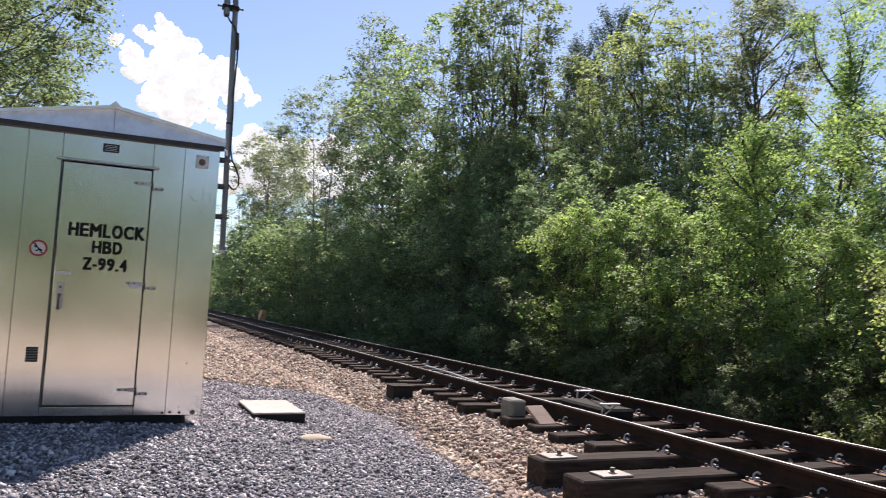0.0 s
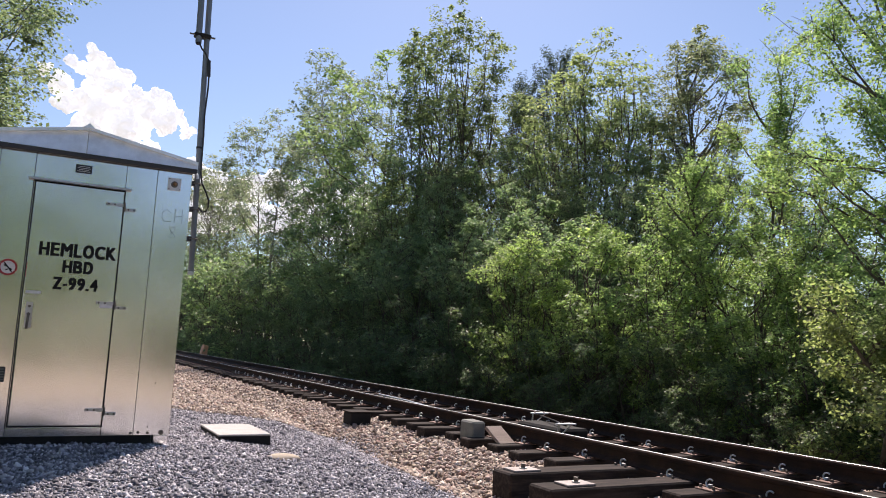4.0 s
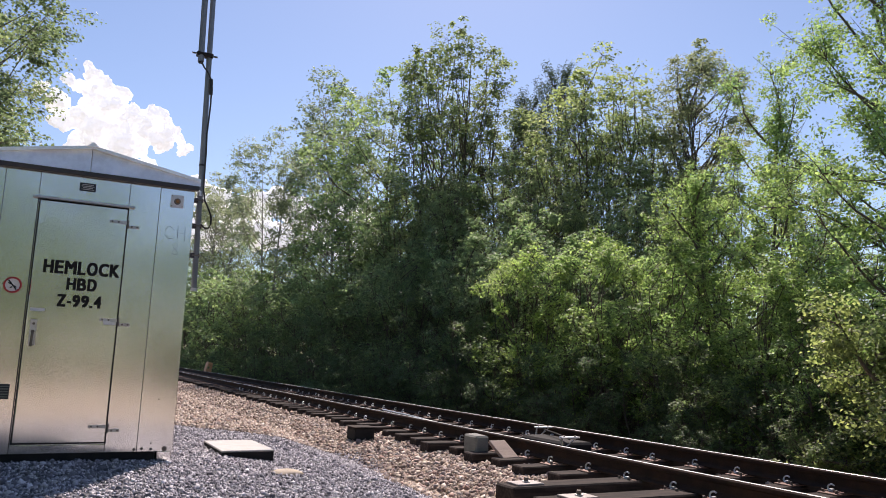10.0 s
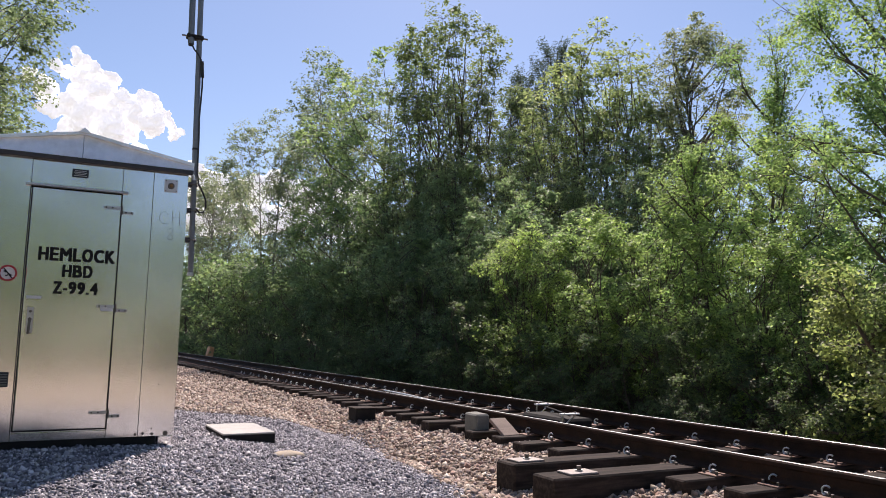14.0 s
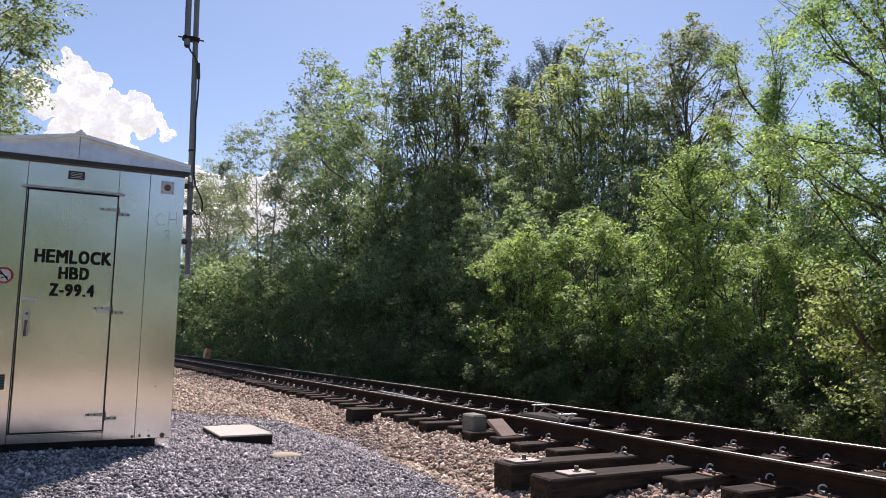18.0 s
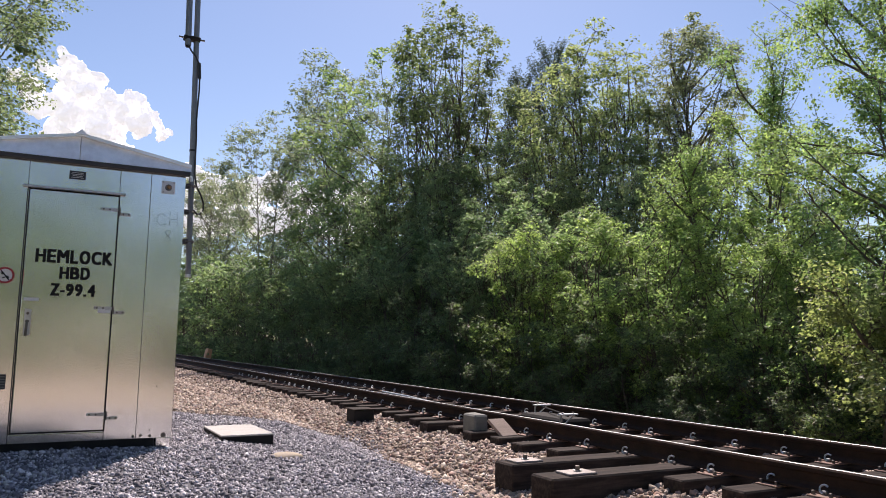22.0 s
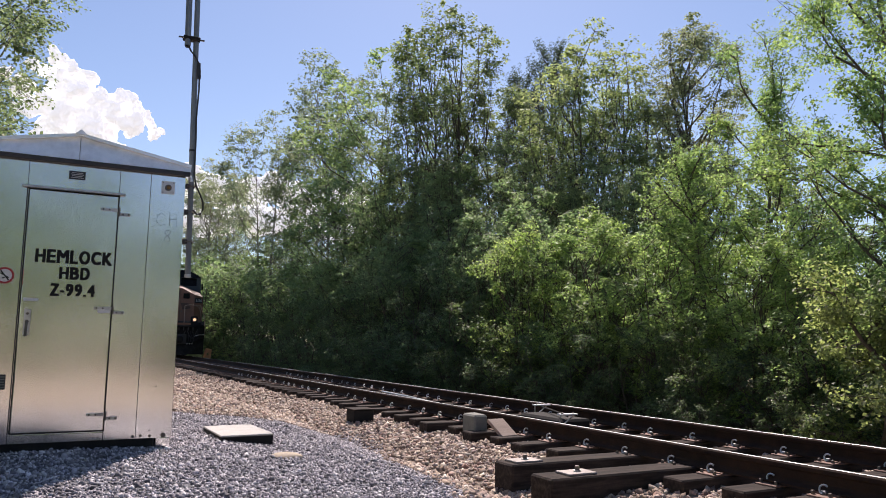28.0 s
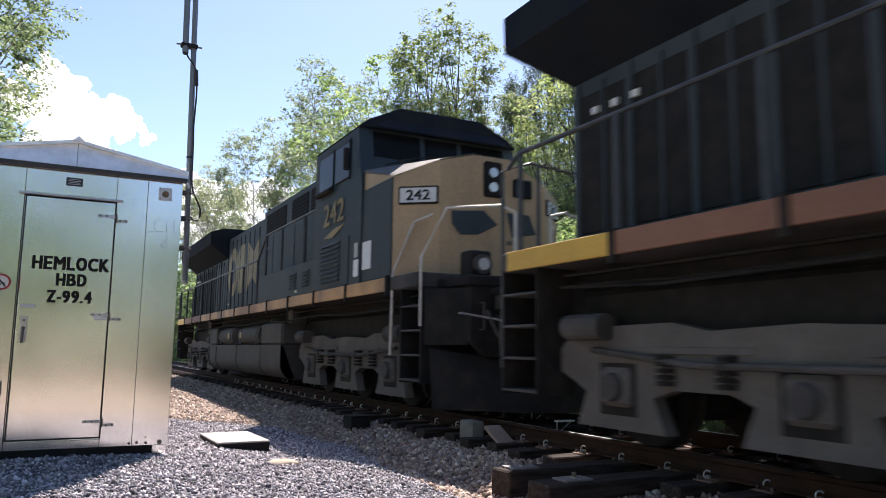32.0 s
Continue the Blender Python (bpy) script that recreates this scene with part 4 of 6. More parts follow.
def limb(rng, start, way, length, r, bend=0.25, up=0.3, n=6):
    """A limb's middle line, bending up and wandering, and its radii."""
    pts, p, d = [np.array(start)], np.array(start, float), np.array(way, float)
    for _ in range(n):
        d = d + rng.normal(size=3) * bend * 0.35 + (0, 0, up * 0.25)
        d /= np.linalg.norm(d)
        p = p + d * length / n
        pts.append(p)
    return np.array(pts), np.linspace(r, r * 0.22, n + 1)


def grow(seed, height, radius, base, lobes, leaves, leaf, lobe=0.8, wide_at=0.45, rise=0.5, stems=1, stout=1.0, sprays=13, narrow=0.7, hollow=0.5, lean=0.1, blunt=0.5):
    """A tree's wood and leaves as arrays: stems, limbs that each carry an uneven bough of the crown, and on it sprays of leaves."""
    rng = np.random.default_rng(seed)
    zs = np.linspace(0, 1, 10)
    wood, at, out, trunks = [], [], [], []
    per = max(3, leaves // (lobes * sprays))
    fork = rng.uniform(0, math.tau)
    r0 = (0.012 * height + 0.02) * stout * (1.0 if stems == 1 else 0.6)
    for s in range(stems):
        a = fork + s * math.tau / stems
        tilt = np.array((math.cos(a), math.sin(a))) * lean * rng.uniform(0.6, 1.1) * (stems > 1) + rng.normal(size=2) * 0.015
        foot = np.array((math.cos(a), math.sin(a))) * radius * 0.1 * (stems > 1)
        w = rng.uniform(0, 6.28, 2)
        tr = np.stack([foot[0] + tilt[0] * height * zs**1.2 + 0.07 * radius * np.sin(zs * 5 + w[0]), foot[1] + tilt[1] * height * zs**1.2 + 0.07 * radius * np.cos(zs * 4 + w[1]), zs * height * (0.84 - 0.06 * s)], 1)
        trunks.append(tr)
        wood.append(tube_arrays(tr, r0 * (1 - 0.92 * zs), 7))

    def girth(k):
        return max(0.0, 1 - ((k - wide_at) / (1 - wide_at)) ** 2) ** blunt if k > wide_at else 0.55 + 0.45 * math.sin(math.pi / 2 * k / wide_at)

    for i in range(lobes):
        k = rng.uniform(0, 1)
        while rng.uniform(0, 1) > girth(k) + 0.12:
            k = rng.uniform(0, 1)
        prof = girth(k)
        lr = lobe * rng.uniform(0.6, 1.25) * (0.75 + 0.25 * prof)
        a = i * 2.39996 + rng.uniform(-0.4, 0.4)
        reach = max(0.0, radius * prof * rng.uniform(hollow**2, 1.2) ** 0.5 - 0.35 * lr)
        z = height * (base + (1 - base) * k) - 0.6 * lr * k
        c = np.array((math.cos(a) * reach, math.sin(a) * reach, z))
        tr = min(trunks, key=lambda t: abs(np.interp(z, t[:, 2], t[:, 0]) - c[0]) + abs(np.interp(z, t[:, 2], t[:, 1]) - c[1]))
        z0 = max(0.05 * height, z - rise * (reach + 0.3) * rng.uniform(0.8, 1.5))
        p0 = np.array([np.interp(z0, tr[:, 2], tr[:, n]) for n in range(3)])
        q = np.linspace(0, 1, 6)[:, None]
        bow = np.array((math.cos(a), math.sin(a), -0.25)) * reach * 0.16
        line = p0 * (1 - q) + c * q + (bow + rng.normal(size=(6, 3)) * 0.03 * (reach + 0.2)) * np.sin(np.pi * q)
        wood.append(tube_arrays(line, np.linspace(r0 * (0.34 - 0.22 * k) + 0.005, 0.005 * stout + 0.003, 6), 5))
        d = rng.normal(size=(sprays, 3)) + (0.35 * math.cos(a), 0.35 * math.sin(a), 0.3)
        d /= np.linalg.norm(d, axis=1)[:, None]
        end = c + d * (lr * rng.uniform(0.25, 1.0, sprays) ** 0.6)[:, None] * (1, 1, 0.85)
        for e in end[::2]:
            mid = (c + e) / 2 + rng.normal(size=3) * 0.06 * lr
            wood.append(tube_arrays(np.array([c, mid, e]), [0.006 * stout + 0.002, 0.005 * stout, 0.003], 3))
        tuft = lr * rng.uniform(0.2, 0.42, (sprays, 1, 1)) * (1, 1, 0.62)
        shell = rng.normal(size=(sprays, per, 3))
        shell /= np.linalg.norm(shell, axis=2)[:, :, None]
        places = end[:, None] + shell * rng.uniform(0.1, 1.35, (sprays, per, 1)) ** 0.6 * tuft
        at.append(places.reshape(-1, 3))
        out.append((shell * 0.7 + (d * 0.3 + (0, 0, 0.35))[:, None]).reshape(-1, 3))
    at, out = np.concatenate(at), np.concatenate(out)
    keep = at[:, 2] > 0.04
    at, out = at[keep], out[keep]
    return joined(wood), leaves_at(rng, at, leaf, 0.4, narrow, out)


def build_tree(name, grown, bark, leaf, label, category="tree", group=""):
    """A tree at the origin; copies share its two meshes."""
    t = thing(name)
    for nm, (v, f), mat in (("trunk", grown[0], bark), ("crown", grown[1], leaf)):
        me = from_arrays(nm, v, f, mat)
        if nm == "trunk":
            me.shade_smooth()
        ob = new(nm, me)
        ob.parent = t
    return tagged(t, label, category, group)


def pine_grown(seed, height):
    """A white pine top: whorls of upswept limbs with brushes of needles."""
    rng = np.random.default_rng(seed)
    zs = np.linspace(0, 1, 8)
    tr = np.stack([0.02 * height * np.sin(zs * 3), 0 * zs, zs * height], 1)
    wood, at = [tube_arrays(tr, 0.16 * (1 - 0.9 * zs), 7)], []
    for i in range(15):
        h = 0.35 + 0.63 * i / 14
        for j in range(5):
            a = j * math.tau / 5 + i * 0.7 + rng.uniform(-0.2, 0.2)
            reach = (3.4 * (1.03 - h) ** 0.6 + 0.5) * rng.uniform(0.75, 1.15)
            pts, rr = limb(rng, (0, 0, h * height), (math.cos(a) * 0.8, math.sin(a) * 0.8, 0.6), reach, 0.035, 0.2, 1.0)
            wood.append(tube_arrays(pts, rr, 4))
            for p in pts[3:]:
                for _ in range(3):
                    e = p + rng.normal(size=3) * 0.12
                    lift = np.array((math.cos(a) * 0.16, math.sin(a) * 0.16, 0.42)) * rng.uniform(0.7, 1.3)
                    at.append(e + np.linspace(0, 1, 16)[:, None] * lift + rng.normal(size=(16, 3)) * 0.045)
    rng2 = np.random.default_rng(seed + 1)
    places = np.concatenate(at)
    return joined(wood), leaves_at(rng2, places, 0.17, -0.5, 0.16)


# measured standing places: x, y, height over the ground there
def stand(tree, x, y, scale=1.0, turn=0.0, dz=0.0):
    m = pose(x, y, ground_z(x, y) - 0.03 + dz, 0, 0, turn)
    tree.matrix_basis = m
    tree.scale = (scale, scale, scale)
    return tree


def copy_tree(src, x, y, scale, turn):
    ob = copy_thing(src, pose(x, y, ground_z(x, y) - 0.03, 0, 0, turn))
    ob.scale = (scale, scale, scale)
    return ob


SWAYING = []  # (thing, x, y, turn, degrees)


def build_woods():
    rng = random.Random(11)
    wood = "trees of the wood"
    maple = build_tree("maple_tree", grow(21, 13.0, 3.4, 0.06, 84, 20000, 0.13, 1.0, 0.5, 0.7, 2, 1.0, 14, lean=0.05, blunt=0.42), BARK, LEAF_DARK, "tall dense dark green maple at the wood's edge", group=wood)
    tall = build_tree("broadleaf_tree", grow(33, 15.0, 2.9, 0.1, 92, 20000, 0.125, 0.9, 0.6, 1.6, 3, 1.2, 13, lean=0.06, blunt=0.5), BARK, LEAF_OLIVE, "tall leafy tree with upright dark limbs", group=wood)
    birch = build_tree("birch_tree", grow(45, 10.0, 2.0, 0.06, 84, 16000, 0.09, 0.62, 0.55, 1.4, 2, 1.0, 13, lean=0.05, blunt=0.45), BARK, LEAF_YOUNG, "slender yellow-green birch with fine twigs", group=wood)
    aspen = build_tree("aspen_tree", grow(57, 15.0, 2.7, 0.1, 74, 15000, 0.13, 0.85, 0.55, 1.0, 2, 0.75, 13, lean=0.06, blunt=0.45), BARK_PALE, LEAF_PALE, "thin pale aspen with sparse young leaves", group=wood)
    lone = build_tree("poplar_tree", grow(69, 12.0, 1.6, 0.52, 66, 16500, 0.09, 0.62, 0.4, 1.2, 1, 0.8, 13, blunt=0.55), BARK, LEAF_PALE, "tall grey-green tree standing above the wood", group=wood)
    pine = build_tree("pine_tree", pine_grown(5, 14.0), BARK, NEEDLE, "white pine with upswept needle brushes", group=wood)
    for src, x, y, turn in ((maple, 18.0, 60.0, 30), (tall, 24.0, 40.0, 200), (birch, 20.0, 2.0, 10), (aspen, 12.0, 66.0, 40), (lone, 21.0, 12.0, 80), (pine, 24.0, 30.0, 15)):
        stand(src, x, y, 0.8, turn)
    # the skyline, from the far end of the track to the near one
    for src, x, y, s, a in (
        (aspen, 7.0, 75.0, 1.4, 28), (aspen, 6.3, 68.0, 1.2, 250), (aspen, 8.8, 80.0, 1.35, 170), (aspen, 5.7, 48.0, 1.2, 46), (aspen, 8.3, 42.0, 1.36, 133), (aspen, 6.6, 44.0, 0.92, 200), (aspen, 10.2, 50.0, 1.3, 342),
        (maple, 8.2, 34.0, 1.3, 157), (maple, 6.8, 35.5, 0.98, 60), (tall, 9.9, 30.0, 1.2, 128), (tall, 8.7, 30.5, 0.98, 310), (tall, 11.5, 29.0, 0.98, 215), (aspen, 13.0, 33.0, 0.9, 108),
        (pine, 13.9, 30.0, 1.0, 297), (pine, 15.7, 30.0, 1.12, 40), (birch, 12.0, 22.0, 1.42, 310), (birch, 12.9, 22.6, 1.3, 30), (birch, 11.0, 23.0, 1.12, 190), (birch, 14.0, 22.0, 1.18, 81), (birch, 10.2, 24.0, 1.05, 20),
        (lone, 14.3, 19.0, 1.15, 201), (birch, 12.4, 18.0, 0.86, 326), (birch, 13.2, 16.8, 0.82, 60), (birch, 11.2, 19.6, 0.9, 137),
        (maple, 8.6, 26.0, 0.72, 227), (tall, 7.4, 26.0, 0.66, 278), (maple, 6.0, 32.0, 0.72, 18), (maple, 6.3, 27.5, 0.74, 97), (maple, 5.9, 23.0, 0.52, 280), (maple, 7.2, 20.8, 0.56, 130), (birch, 8.6, 20.5, 0.76, 200), (birch, 9.4, 18.6, 0.74, 348), (birch, 9.0, 16.6, 0.7, 100),
        (birch, 11.2, 16.0, 0.7, 260), (birch, 7.0, 24.5, 0.85, 45), (birch, 6.1, 25.6, 0.72, 290), (birch, 9.1, 11.0, 0.68, 150), (birch, 13.6, 13.4, 0.6, 15), (maple, 8.7, 68.5, 0.98, 238), (tall, 8.0, 82.8, 0.91, 163), (maple, 9.7, 58.0, 0.8, 194), (maple, 11.1, 52.3, 0.8, 216), (tall, 13.6, 48.2, 0.8, 269), (maple, 7.6, 95.0, 1.22, 84),
    ):
        copy_tree(src, x, y, s, a)
    # bushes and saplings in front, in two greens; the darker one has shade painted in
    edge = "bushes along the wood"
    bright = build_tree("bush", grow(80, 4.6, 1.35, 0.12, 36, 9000, 0.066, 0.44, 0.55, 0.7, 3, 0.9, 14, lean=0.14), BARK, LEAF_BRIGHT, "bright lime-green sapling bush at the wood's edge", "bush", edge)
    dark = build_tree("bush", grow(81, 3.8, 1.5, 0.05, 36, 9000, 0.068, 0.46, 0.4, 0.7, 3, 0.9, 14, lean=0.14), BARK, LEAF_SHADED, "dense green bush along the track, leaves darkened for shade", "bush", edge)
    low = build_tree("bush", grow(82, 2.4, 1.3, 0.04, 30, 7000, 0.058, 0.4, 0.35, 0.6, 3, 0.9, 14, lean=0.14), BARK, LEAF_SHADED, "low shrub beside the track bed, leaves darkened for shade", "bush", edge)
    understory = build_tree("bush", grow(83, 5.4, 1.6, 0.06, 40, 9000, 0.078, 0.52, 0.5, 0.8, 3, 1.0, 14, lean=0.14), BARK, LEAF_DARK, "tall leafy understory bush", "bush", edge)
    far_bush = build_tree("bush", grow(95, 5.0, 1.9, 0.04, 30, 4600, 0.125, 0.7, 0.4, 0.6, 3, 1.0, 12, lean=0.14), BARK, LEAF_DARK, "leafy green bush further along the wood", "bush", edge)
    far_tree = build_tree("broadleaf_tree", grow(97, 13.5, 3.8, 0.06, 46, 5600, 0.28, 1.3, 0.45, 0.6, 1, 1.0, 12), BARK, LEAF_DARK, "unseen leafy tree round the clearing, added to hold back sky light", group="trees round the clearing")
    stand(far_bush, 4.7, 49.5, 1.55, 20)
    stand(far_tree, -13.0, 27.0, 0.9, 50)
    stand(bright, 4.2, 15.0, 1.02, 20)
    stand(dark, 4.4, 21.0, 1.1, 80)
    stand(low, 3.7, 20.0, 1.0, 10)
    stand(understory, 5.4, 24.5, 1.1, 50)
    for x, y, s in ((4.5, 12.4, 0.95), (4.8, 10.9, 0.95), (5.3, 9.4, 0.95), (4.6, 8.4, 0.78), (4.2, 7.2, 0.7), (4.9, 6.4, 0.82), (3.9, 5.2, 0.7), (5.0, 13.5, 1.06), (5.6, 12.4, 0.95), (6.5, 10.8, 0.85), (4.9, 14.4, 0.98), (4.5, 16.2, 0.96), (7.0, 12.6, 0.9), (7.9, 10.6, 0.8), (7.2, 9.2, 0.8), (8.0, 7.6, 0.8), (8.6, 5.8, 0.9)):
        copy_tree(bright, x, y, s, rng.uniform(0, 360))
    for x, y, s in ((5.0, 19.0, 1.05), (5.6, 17.4, 1.05), (6.4, 15.8, 1.0), (7.2, 14.4, 0.85), (8.2, 13.0, 0.66), (6.0, 21.0, 1.1), (4.8, 22.8, 1.0), (6.8, 18.4, 1.2), (5.2, 26.6, 1.1), (4.9, 28.8, 1.1), (5.4, 31.0, 1.1), (6.2, 29.6, 1.2), (9.6, 9.6, 0.6), (10.4, 7.6, 0.6), (9.0, 15.0, 0.8), (7.9, 16.6, 1.0), (10.4, 12.0, 0.6), (11.6, 9.0, 0.7), (12.4, 11.4, 0.7)):
        copy_tree(understory, x, y, s, rng.uniform(0, 360))
    for x, y, s in ((3.7, 12.2, 0.6), (4.0, 11.0, 0.6), (4.4, 9.9, 0.62), (3.8, 13.8, 0.6), (3.6, 16.8, 0.8), (4.0, 18.4, 0.95), (4.3, 24.2, 1.0), (4.0, 26.4, 0.95), (4.3, 28.4, 1.05), (3.9, 31.0, 0.95), (4.6, 33.4, 1.1), (3.6, 36.0, 0.85), (3.5, 39.0, 0.85), (3.5, 42.5, 0.9), (3.5, 46.5, 0.9), (3.6, 51.0, 1.0), (3.6, 56.5, 1.0), (6.6, 6.6, 1.0), (7.6, 5.2, 1.0), (5.9, 5.2, 0.9)):
        copy_tree(dark, x, y, s, rng.uniform(0, 360))
    for i in range(22):
        y = -4 + i * 1.55
        copy_tree(low, 3.35 + rng.uniform(-0.2, 0.4), y + rng.uniform(-0.5, 0.5), rng.uniform(0.4, 0.58) if y < 14 else rng.uniform(0.7, 0.95), rng.uniform(0, 360))
    for x, y, s in ((4.2, 9.4, 0.85), (4.5, 8.0, 0.85), (4.9, 6.6, 0.9), (4.4, 5.0, 0.8), (4.4, 12.8, 0.9), (4.2, 14.8, 0.85), (4.1, 17.4, 0.9)):
        copy_tree(low, x, y, s, rng.uniform(0, 360))
    for x, y, s in ((4.5, 45.0, 1.5), (5.0, 60.0, 1.95), (4.9, 36.0, 1.15), (5.1, 39.5, 1.3), (5.8, 43.0, 1.4), (4.8, 54.0, 1.75), (5.6, 52.0, 1.65), (6.4, 57.0, 1.9), (4.9, 66.0, 1.95), (5.4, 72.0, 2.1)):
        copy_tree(far_bush, x, y, s, rng.uniform(0, 360))
    for i in range(9):
        copy_tree(far_bush if i > 3 else understory, 9.6 + rng.uniform(-0.8, 1.4), 12 + i * 4.5 + rng.uniform(-1, 1), rng.uniform(0.9, 1.2), rng.uniform(0, 360))
    for i in range(10):
        copy_tree(far_bush, 4.4 + 0.2 * i + rng.uniform(-0.3, 0.6), 76 + i * 4.2, rng.uniform(1.2, 1.7), rng.uniform(0, 360))
    for i in range(12):
        copy_tree(far_bush, 19.0 + 5 * (i % 3) + rng.uniform(-1, 1), -12 + i * 3.4, rng.uniform(0.9, 1.2), rng.uniform(0, 360))
    # beyond the shed; behind the camera, unseen trees added to block sky light
    left = build_tree("ash_tree", grow(101, 9.5, 3.0, 0.1, 96, 50000, 0.07, 0.72, 0.5, 0.7, 1, 0.6, 16), BARK, LEAF_OLIVE, "spreading tree with fresh yellow-green leaves beyond the shed", group="")
    stand(left, -9.02, 14.6, 1.0, 15)
    SWAYING.append((left, -9.02, 14.6, 15, 0.5))
    copy_tree(left, -10.9, 20.5, 1.3, 140)
    copy_tree(left, -11.4, 17.0, 1.1, 40)
    copy_tree(left, -11.6, 26.0, 1.3, 260)
    # Out of view: these cut the sky fill and green the shed's reflection.
    for x, y, s, a in ((-17.0, 20.0, 0.95, 10), (-10.5, -9.0, 0.66, 70), (-6.0, -10.5, 0.56, 20), (-14.0, -8.0, 0.72, 200), (-16.0, -3.0, 0.9, 90), (-17.0, 8.0, 0.9, 30), (-8.0, -13.0, 0.7, 320), (3.0, -20.0, 0.6, 250), (-16.5, 2.5, 0.9, 140), (-18.0, 14.0, 0.9, 300), (9.0, -9.0, 0.8, 50), (-2.0, -19.0, 0.55, 100)):
        copy_tree(far_tree, x, y, s, a)
    for i in range(11):
        copy_tree(far_bush, -15 + i * 1.9 + rng.uniform(-0.5, 0.5), -7.2 + rng.uniform(-0.8, 0.8), rng.uniform(0.85, 1.1), rng.uniform(0, 360))


build_woods()


def build_near_tree(name, seed, x, y, height, radius, limbs, clumps, leaf, label):
    """A young tree by the track whose leafy limbs stir in the wind: each limb is a part hung at its joint."""
    rng = np.random.default_rng(seed)
    t = thing(name, pose(x, y, ground_z(x, y) - 0.03))
    zs = np.linspace(0, 1, 10)
    tr = np.stack([0.32 * np.sin(zs * 4.7 + seed) + 0.1 * np.sin(zs * 11), 0.26 * np.cos(zs * 3.9 + seed) - 0.2, zs * height], 1)
    me = from_arrays("trunk", *tube_arrays(tr, 0.05 * (1 - 0.85 * zs) + 0.008, 8), BARK)
    me.shade_smooth()
    tk = new("trunk", me)
    tk.parent = t
    moved = []
    for i in range(limbs):
        h = 0.12 + 0.87 * (i + 0.5) / limbs
        p0 = np.array([np.interp(h, zs, tr[:, c]) for c in range(3)])
        a = i * 2.4 + rng.uniform(-0.4, 0.4)
        tilt = 0.15 + 0.95 * h * h
        reach = radius * (1.1 - 0.55 * abs(h - 0.45)) * rng.uniform(0.8, 1.2)
        pts, rr = limb(rng, (0, 0, 0), (math.cos(a) * math.cos(tilt), math.sin(a) * math.cos(tilt), math.sin(tilt)), reach, 0.03, 0.35, 0.35, 7)
        wood, tips = [tube_arrays(pts, rr, 5)], list(pts[2:])
        for _ in range(9):
            j = int(rng.integers(1, 7))
            d = (pts[-1] - pts[0]) / reach + rng.normal(size=3) * 0.75
            d /= np.linalg.norm(d)
            tw, r2 = limb(rng, pts[j], d, reach * rng.uniform(0.25, 0.5), 0.01, 0.4, 0.15, 5)
            wood.append(tube_arrays(tw, r2, 4))
            tips += list(tw[1:])
        tips = np.array(tips)
        at, out = clumped(rng, tips[rng.integers(0, len(tips), clumps)] + rng.normal(size=(clumps, 3)) * 0.06, 40, 0.24)
        lb = new("limb", from_arrays("limb", *joined(wood), BARK))
        lb.parent, lb.matrix_basis = t, pose(*p0)
        fo = new("foliage", from_arrays("foliage", *leaves_at(rng, at, 0.058, 0.4, 0.65, out), leaf))
        fo.parent = lb
        moved.append((lb, p0, 1.2 + 2.2 * h))
    tagged(t, label, "tree", "young trees beside the track")
    return moved


STIRRED = build_near_tree("sapling_tree", 3, 6.9, 10.2, 6.9, 1.9, 19, 34, LEAF_BRIGHT, "young green tree with long limbs stirring in the wind")
STIRRED += build_near_tree("sapling_tree", 8, 6.1, 7.2, 8.6, 2.5, 30, 42, LEAF_BRIGHT, "tall young tree with bright leaves and bare lower twigs")
STIRRED += build_near_tree("sapling_tree", 14, 5.7, 11.1, 5.4, 1.5, 17, 20, LEAF_BRIGHT, "slim sapling with fresh light green leaves")
STIRRED += build_near_tree("sapling_tree", 27, 4.9, 6.2, 4.6, 1.9, 20, 26, LEAF_BRIGHT, "leafy young tree with crossing twigs behind the ditch")
STIRRED += build_near_tree("sapling_tree", 19, 3.0, 5.9, 1.9, 1.2, 11, 30, LEAF_GOLD, "low yellow-green sapling reaching over the ditch")


# ---- clouds ----
PUFFS = [(285, 62, 15), (268, 82, 14), (300, 85, 22), (325, 105, 25), (352, 114, 20), (378, 110, 16), (398, 120, 18), (416, 138, 15), (434, 155, 10), (300, 120, 30), (335, 140, 34), (372, 145, 30), (400, 148, 17), (292, 155, 27), (285, 183, 19), (315, 180, 30), (350, 182, 24), (378, 190, 16), (392, 203, 9), (340, 202, 14), (255, 140, 20), (240, 112, 14), (218, 96, 11), (256, 112, 14)]


